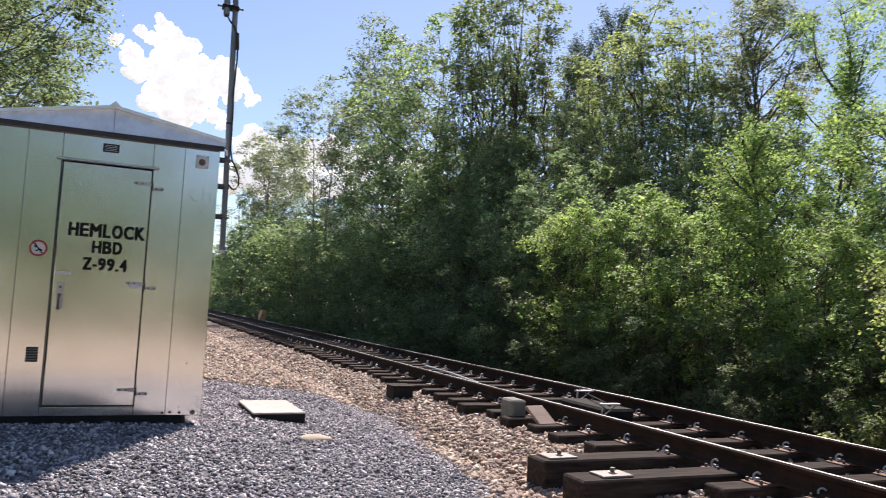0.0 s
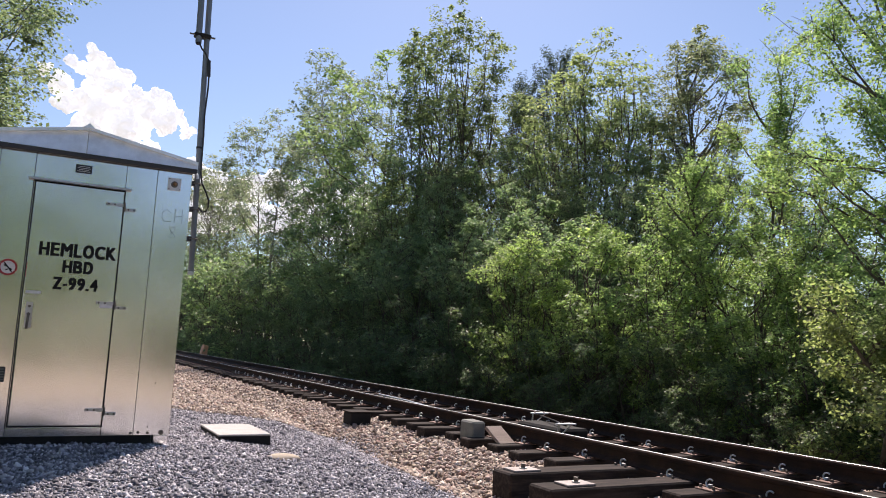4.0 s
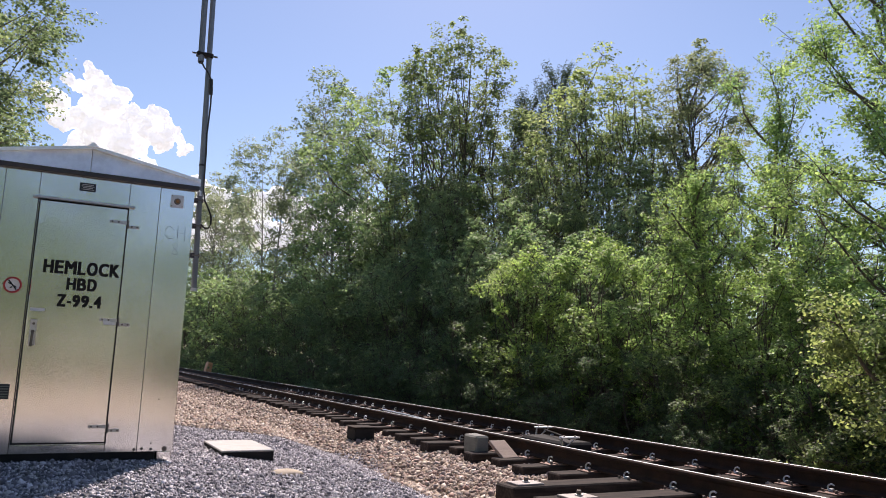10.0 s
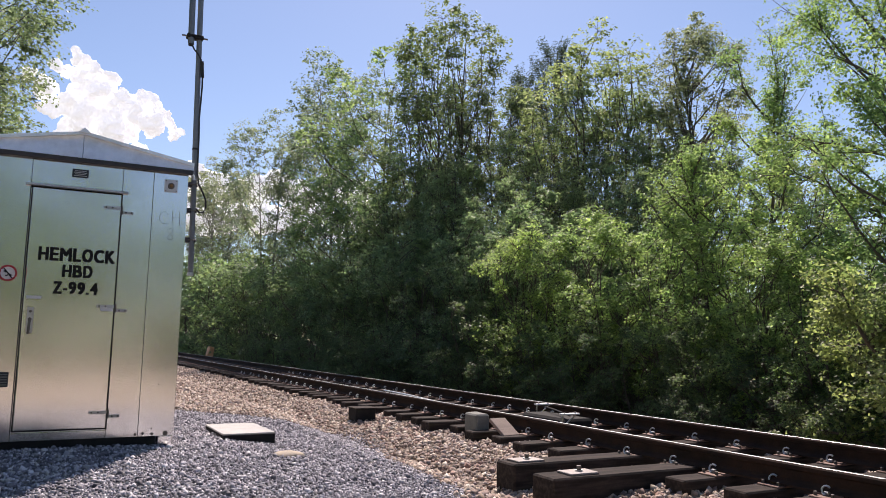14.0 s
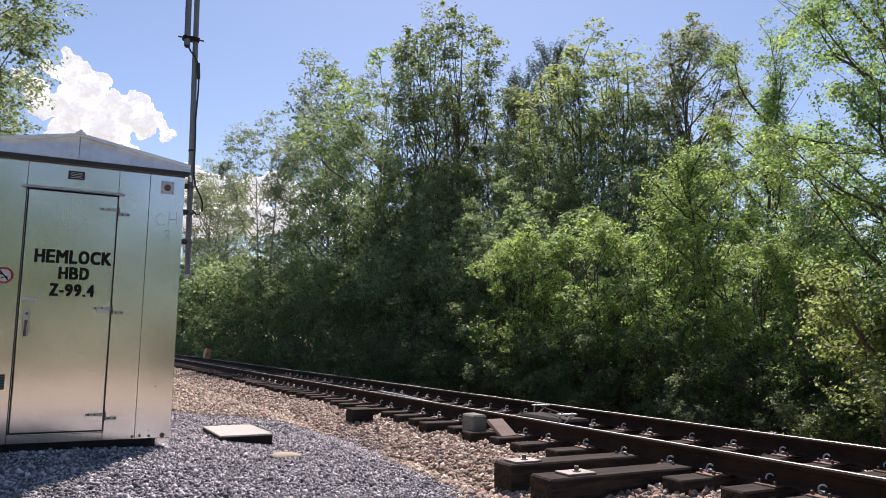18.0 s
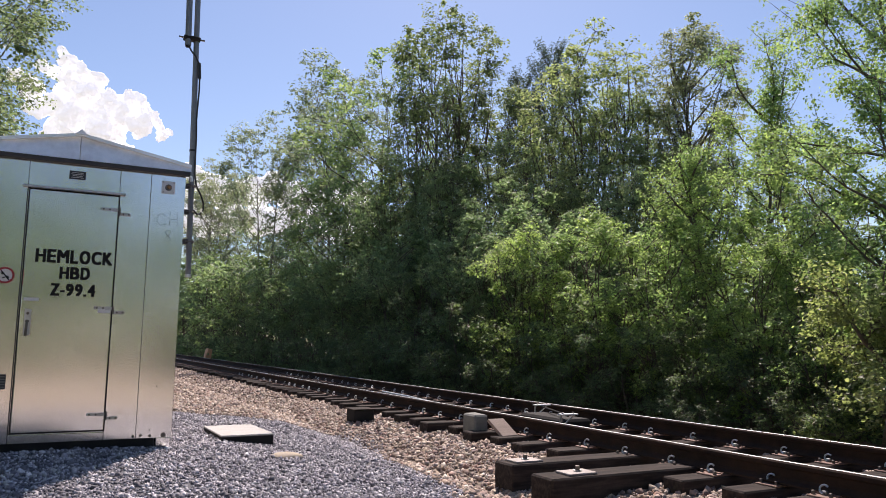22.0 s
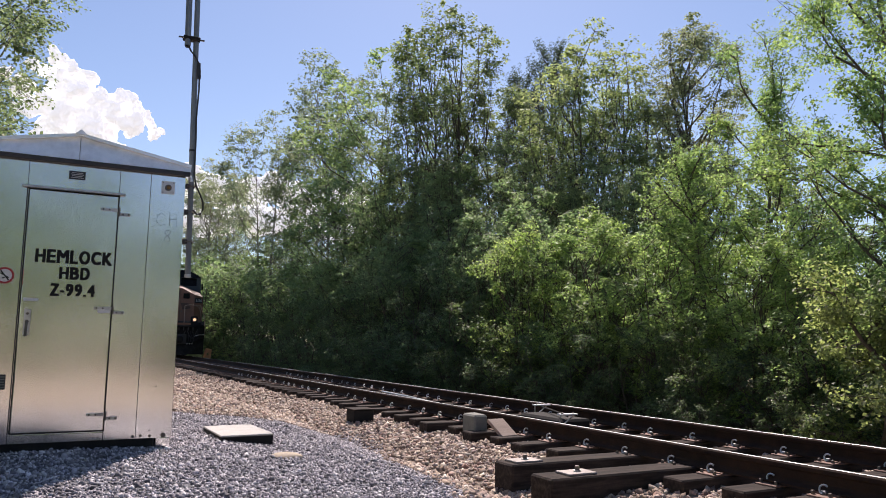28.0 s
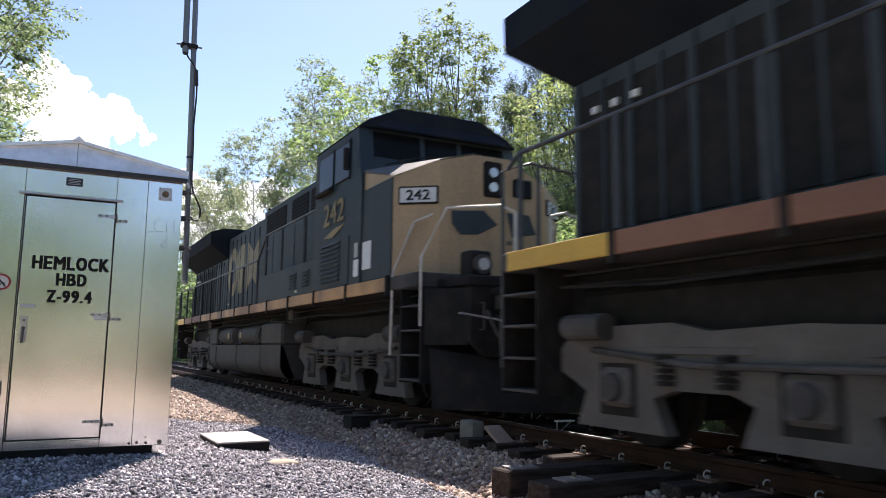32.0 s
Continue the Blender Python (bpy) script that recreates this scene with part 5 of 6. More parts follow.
def build_cloud(puffs, m, seed, label, voxel=1.3):
    """A heap of billows; puffs are across, down and size in 0.7 m steps."""
    rng = np.random.default_rng(seed)
    bm = bmesh.new()
    for cx, cy, r in puffs:
        for k in range(7):
            d = rng.normal(size=3) * r * 0.36 * (1, 0.8, 0.85)
            rr = r * rng.uniform(0.35, 0.7)
            bmesh.ops.create_icosphere(bm, subdivisions=3, radius=rr * 0.69, matrix=Matrix.Translation(((cx - 320) * 0.69 + d[0] * 0.69, d[1] * 0.69, (130 - cy) * 0.69 + d[2] * 0.69)))
    for v in bm.verts:
        p = v.co * 0.055
        v.co += 6.5 * noise.noise_vector(p) + 3.2 * noise.noise_vector(p * 2.7) + 1.8 * noise.noise_vector(p * 7.0)
    ob = part("cloud", bm, CLOUD, smooth=True)
    fuse = ob.modifiers.new("fuse", "REMESH")
    fuse.mode, fuse.voxel_size, fuse.use_smooth_shade = "VOXEL", voxel, True
    for name, size, strength in (("billow", 14.0, 7.0), ("curl", 5.0, 4.0), ("wisp", 2.2, 2.6)):
        tex = bpy.data.textures.new(name, "CLOUDS")
        tex.noise_scale, tex.noise_depth = size, 3
        mod = ob.modifiers.new(name, "DISPLACE")
        mod.texture, mod.strength, mod.mid_level = tex, strength, 0.5
    ob.matrix_basis = m
    return tagged(ob, label, "cloud", kind="structure")


CLOUD_AT, CLOUD_YAW = (30.7, 864.8, 248.2), -2.4
main_cloud = build_cloud(PUFFS, pose(*CLOUD_AT, 16, 0, CLOUD_YAW), 2, "white ragged cumulus cloud in the blue sky")
bank = [(250 + 16 * k, 150 - 18 * math.sin(k * 0.8), 20 + 8 * math.sin(k * 1.7)) for k in range(22)] + [(240 + 18 * k, 205 - 12 * math.sin(k * 1.1), 24 + 6 * math.sin(k * 2.3)) for k in range(20)]
low_cloud = build_cloud(bank, pose(150, 870, 192.0, 8, 0, -9.5), 6, "low white cloud bank behind the treetops", 3.0)


# ---- locomotives ----
def side_pose(x, y, z):
    """A pose on the flank that faces the shed: local x runs forward, local y up, local z outwards."""
    return pose(x, y, z, 90, 0, -90)


def louvres(parent, x, y0, y1, z0, z1, n, mat):
    p = part("louvre_panel", boxed((x - 0.012, y0, z0), (x + 0.01, y1, z1), 0.004), mat, parent)
    for k in range(n):
        z = z0 + (z1 - z0) * (k + 0.5) / n
        h = (z1 - z0) / n * 0.3
        bm = bmesh.new()
        hull(bm, [(x - 0.012, y0 + 0.03, z + h), (x - 0.012, y1 - 0.03, z + h), (x - 0.045, y0 + 0.03, z - h), (x - 0.045, y1 - 0.03, z - h), (x - 0.012, y0 + 0.03, z - h), (x - 0.012, y1 - 0.03, z - h)])
        part("louvre", bm, mat, p)


def build_truck(loco, y_mid, wheelsets):
    """A three-axle truck: two cast side frames with their springs and boxes, and three wheelsets that turn."""
    for s in (-1, 1):
        x = s * 1.12
        half = [(0.0, 1.1), (0.9, 1.06), (1.3, 1.14), (2.35, 1.12), (2.8, 0.98), (2.92, 0.84), (2.92, 0.7), (2.62, 0.58), (2.46, 0.5), (2.6, 0.17), (1.4, 0.17), (1.54, 0.48), (1.3, 0.56), (0.7, 0.56), (0.46, 0.48), (0.6, 0.17), (0.0, 0.17)]
        out = [(y_mid + a, b) for a, b in half] + [(y_mid - a, b) for a, b in half[-2:0:-1]]
        bm = bmesh.new()
        prism(bm, out, "x", x - 0.07, x + 0.07)
        fr = part("truck_frame", bm, DUSTY, loco, "dusty grey cast truck side frame")
        for k in (-1.0, 1.0):
            part("frame_rib", boxed((x + s * 0.06 - 0.03, y_mid + k - 0.55, 0.86), (x + s * 0.06 + 0.03, y_mid + k + 0.55, 0.93), 0.012), DUSTY, fr)
        for k in (-2, 0, 2):
            # A thin black plate on the frame paints the shade inside each opening.
            part("opening_shade", boxed((x + s * 0.071 - 0.006, y_mid + k - 0.25, 0.3), (x + s * 0.071 + 0.006, y_mid + k + 0.25, 0.78), 0.005), BLACK_STEEL, fr, "black plate painting the shade in the pedestal opening")
        for k in (-2, 0, 2):
            part("axle_box", boxed((x + s * 0.02 - 0.11, y_mid + k - 0.2, 0.38), (x + s * 0.02 + 0.11, y_mid + k + 0.2, 0.74), 0.04), DUSTY, fr)
            part("axle_cap", rod(bmesh.new(), (x + s * 0.1, y_mid + k, 0.56), (x + s * 0.19, y_mid + k, 0.56), 0.15, 0.12, 16), TANK_GREY, fr)
        for k in (-1.35, -0.7, 0.7, 1.35):
            bm = bmesh.new()
            for j in range(5):
                rod(bm, (x + s * 0.1, y_mid + k, 0.6 + j * 0.055), (x + s * 0.1, y_mid + k, 0.635 + j * 0.055), 0.085, None, 10)
            part("spring", bm, BLACK_STEEL, fr)
        for k in (-2.35, 2.35):
            part("brake_cylinder", rod(bmesh.new(), (x + s * 0.14, y_mid + k - 0.28, 1.12), (x + s * 0.14, y_mid + k + 0.28, 1.12), 0.13, None, 14), GRIME, fr)
        part("brake_rod", pipe(bmesh.new(), [(x + s * 0.12, y_mid - 2.3, 0.9), (x + s * 0.15, y_mid - 1.0, 0.78), (x + s * 0.15, y_mid + 1.0, 0.78), (x + s * 0.12, y_mid + 2.3, 0.9)], 0.03), GRIME, fr)
        part("sand_pipe", pipe(bmesh.new(), [(x + s * 0.1, y_mid - 2.85, 1.3), (x + s * 0.05, y_mid - 2.9, 0.7), (x - s * 0.2, y_mid - 2.75, 0.2)], 0.02), GRIME, fr)
    part("bolster", boxed((-0.98, y_mid - 2.85, 0.72), (0.98, y_mid + 2.85, 1.5), 0.05), BLACK_STEEL, loco)
    for k in (-2, 0, 2):
        bm = bmesh.new()
        rod(bm, (-1.1, 0, 0), (1.1, 0, 0), 0.09, None, 12)
        for s in (-1, 1):
            rod(bm, (s * 0.68, 0, 0), (s * 0.82, 0, 0), 0.54, None, 32)
            rod(bm, (s * 0.64, 0, 0), (s * 0.68, 0, 0), 0.58, None, 32)
            for j in range(6):
                a = j * math.tau / 6
                rod(bm, (s * 0.8, 0.3 * math.cos(a), 0.3 * math.sin(a)), (s * 0.835, 0.3 * math.cos(a), 0.3 * math.sin(a)), 0.07, None, 8)
        part("traction_motor", boxed((-0.58, y_mid + k + 0.05, 0.2), (0.58, y_mid + k + 0.95, 0.86), 0.08), GRIME, loco, "grimy traction motor case")
        w = part("wheelset", bm, BLACK_STEEL, loco, at=pose(0, y_mid + k, 0.54))
        wheelsets.append((w, y_mid + k))


def handrail(loco, points, posts, mat, r=0.02):
    h = part("handrail", pipe(bmesh.new(), points, r, 8), mat, loco)
    for x, y, z0, z1 in posts:
        part("stanchion", rod(bmesh.new(), (x, y, z0), (x, y, z1), r * 1.25, None, 8), mat, h)


def build_locomotive(number, nose_mat, lit, label, bright):
    """A six-axle wide-cab road locomotive; its nose lies at y = 0.9 and its tail at y = 22.6."""
    lo = thing("locomotive")
    wheelsets = []
    rail_mat = RAIL_NAVY
    front_mat = RAILING if bright else RAIL_BROWN
    # underframe
    part("underframe", boxed((-0.8, 0.2, 1.25), (0.8, 22.9, 1.74), 0.04), BLACK_STEEL, lo)
    part("deck", boxed((-1.52, 0.5, 1.74), (1.52, 22.75, 1.95), 0.02), GRIME, lo)
    for s in (-1, 1):
        for k in range(12):
            a = 1.45 + k * 1.76
            part("sill_stripe", boxed((s * 1.545 - 0.022, a + 0.04, 1.735), (s * 1.545 + 0.022, a + 1.72, 1.945), 0.006), (SILL_YELLOW if k == 11 else SILL_RED if k in (9, 10) else SILL_GOLD if k > 3 or bright else SILL_DULL), lo, "worn yellow sill panel")
            part("sill_bracket", boxed((s * 1.55 - 0.035, a - 0.04, 1.66), (s * 1.55 + 0.035, a + 0.04, 1.97), 0.008), BLACK_STEEL, lo)
    part("front_deck", boxed((-1.2, -0.35, 1.72), (1.2, 0.52, 1.86), 0.02), BLACK_STEEL, lo)
    part("deck_edge", boxed((-0.5, -0.385, 1.73), (0.62, -0.352, 1.84), 0.01), SILL_RED, lo, "worn orange front edge")
    part("end_plate", hull(bmesh.new(), [(x, y, z) for x, z in ((-1.12, 1.72), (1.12, 1.72), (-1.12, 1.0), (1.12, 1.0), (-0.9, 0.8), (0.9, 0.8)) for y in (-0.3, -0.2)]), BLACK_STEEL, lo)
    part("draft_pocket", boxed((-0.42, -0.5, 0.68), (0.42, -0.28, 1.22), 0.04), GRIME, lo, "cast pocket round the coupler")
    part("anti_climber", boxed((-0.85, -0.56, 1.6), (0.85, -0.31, 1.7), 0.02), BLACK_STEEL, lo)
    for k in range(7):
        part("anti_climber_rib", boxed((-0.75 + 0.25 * k - 0.015, -0.54, 1.42), (-0.75 + 0.25 * k + 0.015, -0.3, 1.61), 0.004), GRIME, lo)
    for s in (-1, 1):
        part("pilot_cheek", hull(bmesh.new(), [(s * x, y, z) for x, y, z in ((1.12, -0.22, 1.7), (1.48, 0.3, 1.7), (1.12, -0.22, 0.95), (1.48, 0.3, 0.95), (1.1, -0.14, 1.7), (1.46, 0.36, 1.7), (1.1, -0.14, 0.95), (1.46, 0.36, 0.95))]), BLACK_STEEL, lo, "slanted pilot corner plate")
        part("grab_iron", pipe(bmesh.new(), [(s * 0.98, -0.31, 1.5), (s * 0.98, -0.4, 1.5), (s * 0.98, -0.4, 1.15), (s * 0.98, -0.31, 1.15)], 0.014), GRIME, lo)
        for k in range(3):
            x = s * (0.5 + 0.13 * k)
            part("hose", pipe(bmesh.new(), [(x, -0.3, 1.34), (x, -0.42, 1.32), (x + s * 0.03, -0.5, 1.1), (x + s * 0.02, -0.52, 0.85), (x - s * 0.05, -0.56, 0.72)], 0.022), CABLE, lo, "hanging black air hose")
            part("glad_hand", boxed((x - s * 0.05 - 0.03, -0.6, 0.66), (x - s * 0.05 + 0.03, -0.53, 0.73), 0.012), HARDWARE, lo)
    # plough
    bm = bmesh.new()
    hull(bm, [(-1.45, 0.12, 0.12), (1.45, 0.12, 0.12), (-1.45, 0.24, 0.9), (1.45, 0.24, 0.9), (0, -0.85, 0.1), (0, -0.45, 0.7), (-0.55, -0.66, 0.1), (0.55, -0.66, 0.1), (-0.5, -0.32, 0.74), (0.5, -0.32, 0.74)])
    part("plough", bm, BLACK_STEEL, lo, "black pilot plough")
    bm = boxed((-0.14, -0.95, 0.78), (0.14, -0.2, 1.06), 0.04)
    box(bm, (-0.2, -1.05, 0.74), (0.16, -0.78, 1.1), 0.07)
    part("coupler", bm, BLACK_STEEL, lo)
    part("rear_coupler", boxed((-0.14, 22.7, 0.78), (0.14, 23.5, 1.06), 0.04), GRIME, lo)
    for x0, x1, sag in ((-0.45, -0.95, 0.42), (0.45, 0.95, 0.4), (-0.25, 0.35, 0.5)):
        pts = [(x0 + (x1 - x0) * k / 8, -0.42 - 0.08 * math.sin(math.pi * k / 8), 1.4 - sag * math.sin(math.pi * k / 8)) for k in range(9)]
        part("air_hose", pipe(bmesh.new(), pts, 0.024), GRIME, lo)
    part("cut_lever", pipe(bmesh.new(), [(-1.35, -0.42, 1.35), (-0.8, -0.45, 1.28), (-0.3, -0.48, 1.1), (-0.1, -0.5, 1.2)], 0.015), HARDWARE, lo)
    part("cut_lever", pipe(bmesh.new(), [(1.35, -0.5, 1.2), (1.05, -0.55, 1.18), (0.8, -0.48, 1.1)], 0.015), HARDWARE, lo)
    # nose
    zc, ze = 3.86, 3.5
    ring = [(-1.5, 2.6), (-1.5, 1.4), (-0.95, 0.95), (0.95, 0.95), (1.5, 1.4), (1.5, 2.6)]
    bm = bmesh.new()
    pts = [(x, y, 1.95) for x, y in ring]
    pts += [(-1.5, 1.4, ze), (1.5, 1.4, ze - 0.1), (-0.95, 0.95, 3.7), (0.95, 0.95, 3.5), (-0.35, 0.95, zc), (0.25, 0.95, zc), (-1.5, 2.6, ze + 0.3), (1.5, 2.6, ze + 0.2), (-0.4, 2.6, 4.12), (0.4, 2.6, 4.12)]
    hull(bm, pts)
    part("nose", bm, nose_mat, lo, "faded painted nose")
    bm = bmesh.new()
    hull(bm, [(-1.515, 1.37, ze - 0.02), (-1.515, 2.63, ze + 0.28), (-1.46, 1.4, ze + 0.03), (-0.9, 0.93, 3.735), (-0.36, 0.93, zc + 0.02), (-0.36, 2.63, 4.15), (-0.36, 0.95, zc), (-1.515, 2.63, ze + 0.33)])
    # Pale grey: dust, and the sun on the nose roof put into colour.
    part("nose_top", bm, PALE_PANEL, lo, "pale nose roof, its grey holding dust and sunlight")
    for s in (-1, 1):
        part("nose_side", boxed((s * 1.51 - 0.012, 1.42, 1.96), (s * 1.51 + 0.012, 2.62, ze - 0.03), 0.005), NAVY, lo, "dark blue nose flank")
    dr = part("nose_door", boxed((0.18, 0.925, 1.98), (0.85, 0.952, 3.2), 0.01), nose_mat, lo)
    part("door_window", boxed((0.33, 0.918, 3.26), (0.68, 0.948, 3.56), 0.02), GLASS_DARK, dr)
    part("door_frame", boxed((0.155, 0.935, 1.97), (0.175, 0.96, 3.22)), GRIME, dr)
    part("door_latch", boxed((0.2, 0.9, 2.5), (0.3, 0.93, 2.56), 0.006), DARK_BOLT, dr)
    part("emblem", hull(bmesh.new(), [(-0.75, 0.932, 2.95), (-0.2, 0.932, 3.0), (-0.75, 0.932, 2.75), (-0.3, 0.932, 2.62), (-0.6, 0.932, 2.6), (0.05, 0.932, 2.8), (-0.75, 0.949, 2.95), (-0.2, 0.949, 3.0), (-0.6, 0.949, 2.6), (0.05, 0.949, 2.8)]), NAVY if bright else EMBLEM_DARK, lo, "plain dark painted emblem")
    part("emblem", hull(bmesh.new(), [(0.2, 0.918, 3.0), (0.62, 0.918, 3.0), (0.3, 0.918, 2.62), (0.75, 0.918, 2.7), (0.2, 0.927, 3.0), (0.62, 0.927, 3.0), (0.3, 0.927, 2.62), (0.75, 0.927, 2.7)]), NAVY if bright else EMBLEM_DARK, dr, "plain dark painted emblem")
    hb = part("headlight_box", boxed((-0.2, 0.915, 3.22), (0.12, 0.955, 3.78), 0.03), BLACK_STEEL, lo)
    for z in (3.61, 3.38):
        part("headlight", rod(bmesh.new(), (-0.04, 0.9, z), (-0.04, 0.93, z), 0.075, 0.08, 20), LAMP_WARM if lit else LAMP_OFF, hb, "lit headlight" if lit else "unlit headlight")
    # number boards on the slanted cheeks
    for s in (-1, 1):
        m = pose(s * 1.205, 1.15, 3.17, 90, 0, s * 39.3)
        nb = part("number_board", boxed((-0.31, -0.14, -0.01), (0.31, 0.14, 0.03), 0.02), GRIME if lit else BLACK_STEEL, lo, "number board", at=m)
        part("board_face", boxed((-0.28, -0.11, 0.028), (0.28, 0.11, 0.036), 0.01), WHITE if not lit else GASKET, nb)
        lettering("board_number", number, 0.15, 0.12 * len(number), PALE_LINE if lit else STENCIL, nb, pose(0, 0, 0.039), 0.007, 0.004)
    # ditch lights
    for s in (-1, 1):
        dl = part("ditch_light", boxed((s * 0.85 - 0.17, -0.1, 1.85), (s * 0.85 + 0.17, 0.2, 2.22), 0.03), BLACK_STEEL, lo)
        part("lamp_ring", rod(bmesh.new(), (s * 0.85, -0.17, 2.03), (s * 0.85, -0.08, 2.03), 0.135, 0.13, 20), TANK_GREY, dl)
        part("lamp_glass", rod(bmesh.new(), (s * 0.85, -0.185, 2.03), (s * 0.85, -0.16, 2.03), 0.085, None, 20), LAMP_WARM if lit else LAMP_OFF, dl, "lit ditch light" if lit else "clear unlit ditch light")
    # cab
    cab_out = [(-1.55, 1.95), (-1.55, 4.62), (-1.38, 4.75), (-0.8, 5.02), (0.8, 5.02), (1.38, 4.75), (1.55, 4.62), (1.55, 1.95)]
    bm = bmesh.new()
    front_v = [(x, 2.62 + (0.0 if z < 3.6 else 0.28 * (z - 3.5) / 1.5), z) for x, z in [(-1.55, 1.95), (-1.55, 3.55)] + cab_out[1:-1] + [(1.55, 3.55), (1.55, 1.95)]]
    back_v = [(x, 5.1, z) for x, z in cab_out]
    hull(bm, front_v + back_v)
    cab = part("cab", bm, NAVY, lo, "dark blue cab")
    part("cab_roof", hull(bmesh.new(), [(x, y, z + dz) for x, z in cab_out[1:-1] for y in (2.75, 5.14) for dz in (0.012, 0.03)]), ROOF_NAVY, cab)
    for x0, x1 in ((-1.3, -0.42), (-0.32, 0.32), (0.42, 1.3)):
        z0, z1 = 4.12, 4.58
        y0, y1 = 2.615 + 0.28 * (z0 - 3.5) / 1.5, 2.615 + 0.28 * (z1 - 3.5) / 1.5
        part("windshield", hull(bmesh.new(), [(x, y + d, z) for x in (x0, x1) for y, z in ((y0, z0), (y1, z1)) for d in (-0.012, 0.02)]), GLASS_DARK, cab, "dark windshield pane")
    part("visor", hull(bmesh.new(), [(-1.3, 2.8, 4.66), (1.3, 2.8, 4.66), (-1.0, 2.8, 4.86), (1.0, 2.8, 4.86), (-1.3, 2.6, 4.6), (1.3, 2.6, 4.6), (-1.3, 2.6, 4.63), (1.3, 2.6, 4.63)]), ROOF_NAVY, cab)
    part("wiper", pipe(bmesh.new(), [(-1.3, 2.2, 3.86), (-0.7, 2.2, 4.05), (0.2, 2.1, 4.16)], 0.012), BLACK_STEEL, cab)
    part("bell", hull(bmesh.new(), [(-1.15, 1.9, 3.7), (-0.93, 1.9, 3.78), (-1.15, 2.15, 3.76), (-0.93, 2.15, 3.84), (-1.1, 1.95, 3.92), (-0.98, 1.95, 3.94), (-1.1, 2.1, 3.94), (-0.98, 2.1, 3.96)]), BLACK_STEEL, cab, "small black antenna dome")
    for s in (-1, 1):
        for k, (y0, y1) in enumerate(((3.2, 3.95), (4.05, 4.85))):
            w = part("side_window", boxed((s * 1.555 - 0.012, y0, 3.82), (s * 1.555 + 0.012, y1, 4.48), 0.02), GLASS_DARK, cab, "dark side window")
            part("window_frame", boxed((s * 1.56 - 0.015, y0 - 0.03, 3.79), (s * 1.56 + 0.015, y0, 4.51), 0.004), ROOF_NAVY, w)
            if k == 0 and lit:
                part("shade", boxed((s * 1.565 - 0.01, y0 + 0.12, 3.86), (s * 1.565 + 0.012, y0 + 0.4, 4.44), 0.01), PALE_PANEL, w, "pale lowered shade")
        part("armrest", boxed((s * 1.6 - 0.05, 4.02, 3.72), (s * 1.6 + 0.05, 4.88, 3.8), 0.02), BLACK_STEEL, cab)
        part("mirror", boxed((s * 1.68 - 0.05, 3.02, 3.9), (s * 1.68 + 0.05, 3.08, 4.3), 0.02), BLACK_STEEL, cab)
        part("lower_door", boxed((s * 1.556 - 0.008, 3.15, 1.98), (s * 1.556 + 0.008, 4.75, 2.8), 0.005), NAVY, cab)
    louvres(cab, -1.562, 3.55, 4.6, 2.05, 2.78, 9, NAVY)
    nm = lettering("cab_number", number, 0.4, 0.36 * len(number), DULL_NUMBER if lit else GOLD, cab, side_pose(-1.57, 3.95, 3.32), 0.014, 0.006, "painted road number")
    if not lit:
        part("bolt_mark", hull(bmesh.new(), [(-1.566, 3.35, 3.04), (-1.566, 3.9, 3.02), (-1.566, 4.5, 2.9), (-1.566, 4.0, 2.86), (-1.56, 3.35, 3.04), (-1.56, 4.5, 2.9), (-1.56, 4.0, 2.86)]), GOLD, cab, "yellow zigzag flash")
        part("tread_mark", boxed((-1.568, 4.2, 2.3), (-1.56, 4.45, 2.42)), WHITE, cab)
    part("notice", boxed((-1.572, 2.66, 2.06), (-1.556, 2.86, 2.34)), WHITE, cab, "white notice panel")
    part("notice", boxed((-1.572, 2.7, 2.38), (-1.556, 2.84, 2.62)), PALE_LINE, cab, "grey notice panel")
    if not lit:
        part("notice", boxed((-1.535, 2.2, 2.15), (-1.52, 2.56, 2.6)), WHITE, lo, "white notice panel")
    else:
        rg = [(-1.53, 1.75 + 0.2 * math.cos(k * math.tau / 24), 2.35 + 0.2 * math.sin(k * math.tau / 24)) for k in range(25)]
        part("round_emblem", pipe(bmesh.new(), rg, 0.009, 5), RAIL_BROWN, lo)
    for pts in ([(-0.2, 3.4, 5.02), (-0.2, 3.4, 5.2)], [(0.1, 3.4, 5.2), (0.6, 3.4, 5.18)], [(0.1, 3.4, 5.02), (0.1, 3.4, 5.2)], [(0.6, 3.4, 5.0), (0.6, 3.4, 5.18)], [(0.2, 3.4, 5.2), (0.2, 3.4, 5.32)]):
        part("roof_aerial", pipe(bmesh.new(), pts, 0.018), HARDWARE, cab)
    hn = part("horn", rod(bmesh.new(), (-0.2, 4.3, 5.12), (-0.2, 3.9, 5.12), 0.04, 0.1, 12), TANK_GREY, cab)
    # equipment cabinets and hoods
    part("raised_walkway", boxed((-1.5, 5.12, 1.95), (-1.0, 9.7, 2.62), 0.02), NAVY, lo)
    louvres(lo, -1.5, 5.5, 5.95, 2.1, 2.45, 5, NAVY)
    louvres(lo, -1.5, 6.4, 6.85, 2.1, 2.45, 5, NAVY)
    part("auxiliary_hood", hull(bmesh.new(), [(s * x, y, z) for s in (-1, 1) for x, z in ((1.04, 1.96), (1.04, 4.52), (0.99, 4.54)) for y in (5.1, 11.2)]), NAVY, lo)
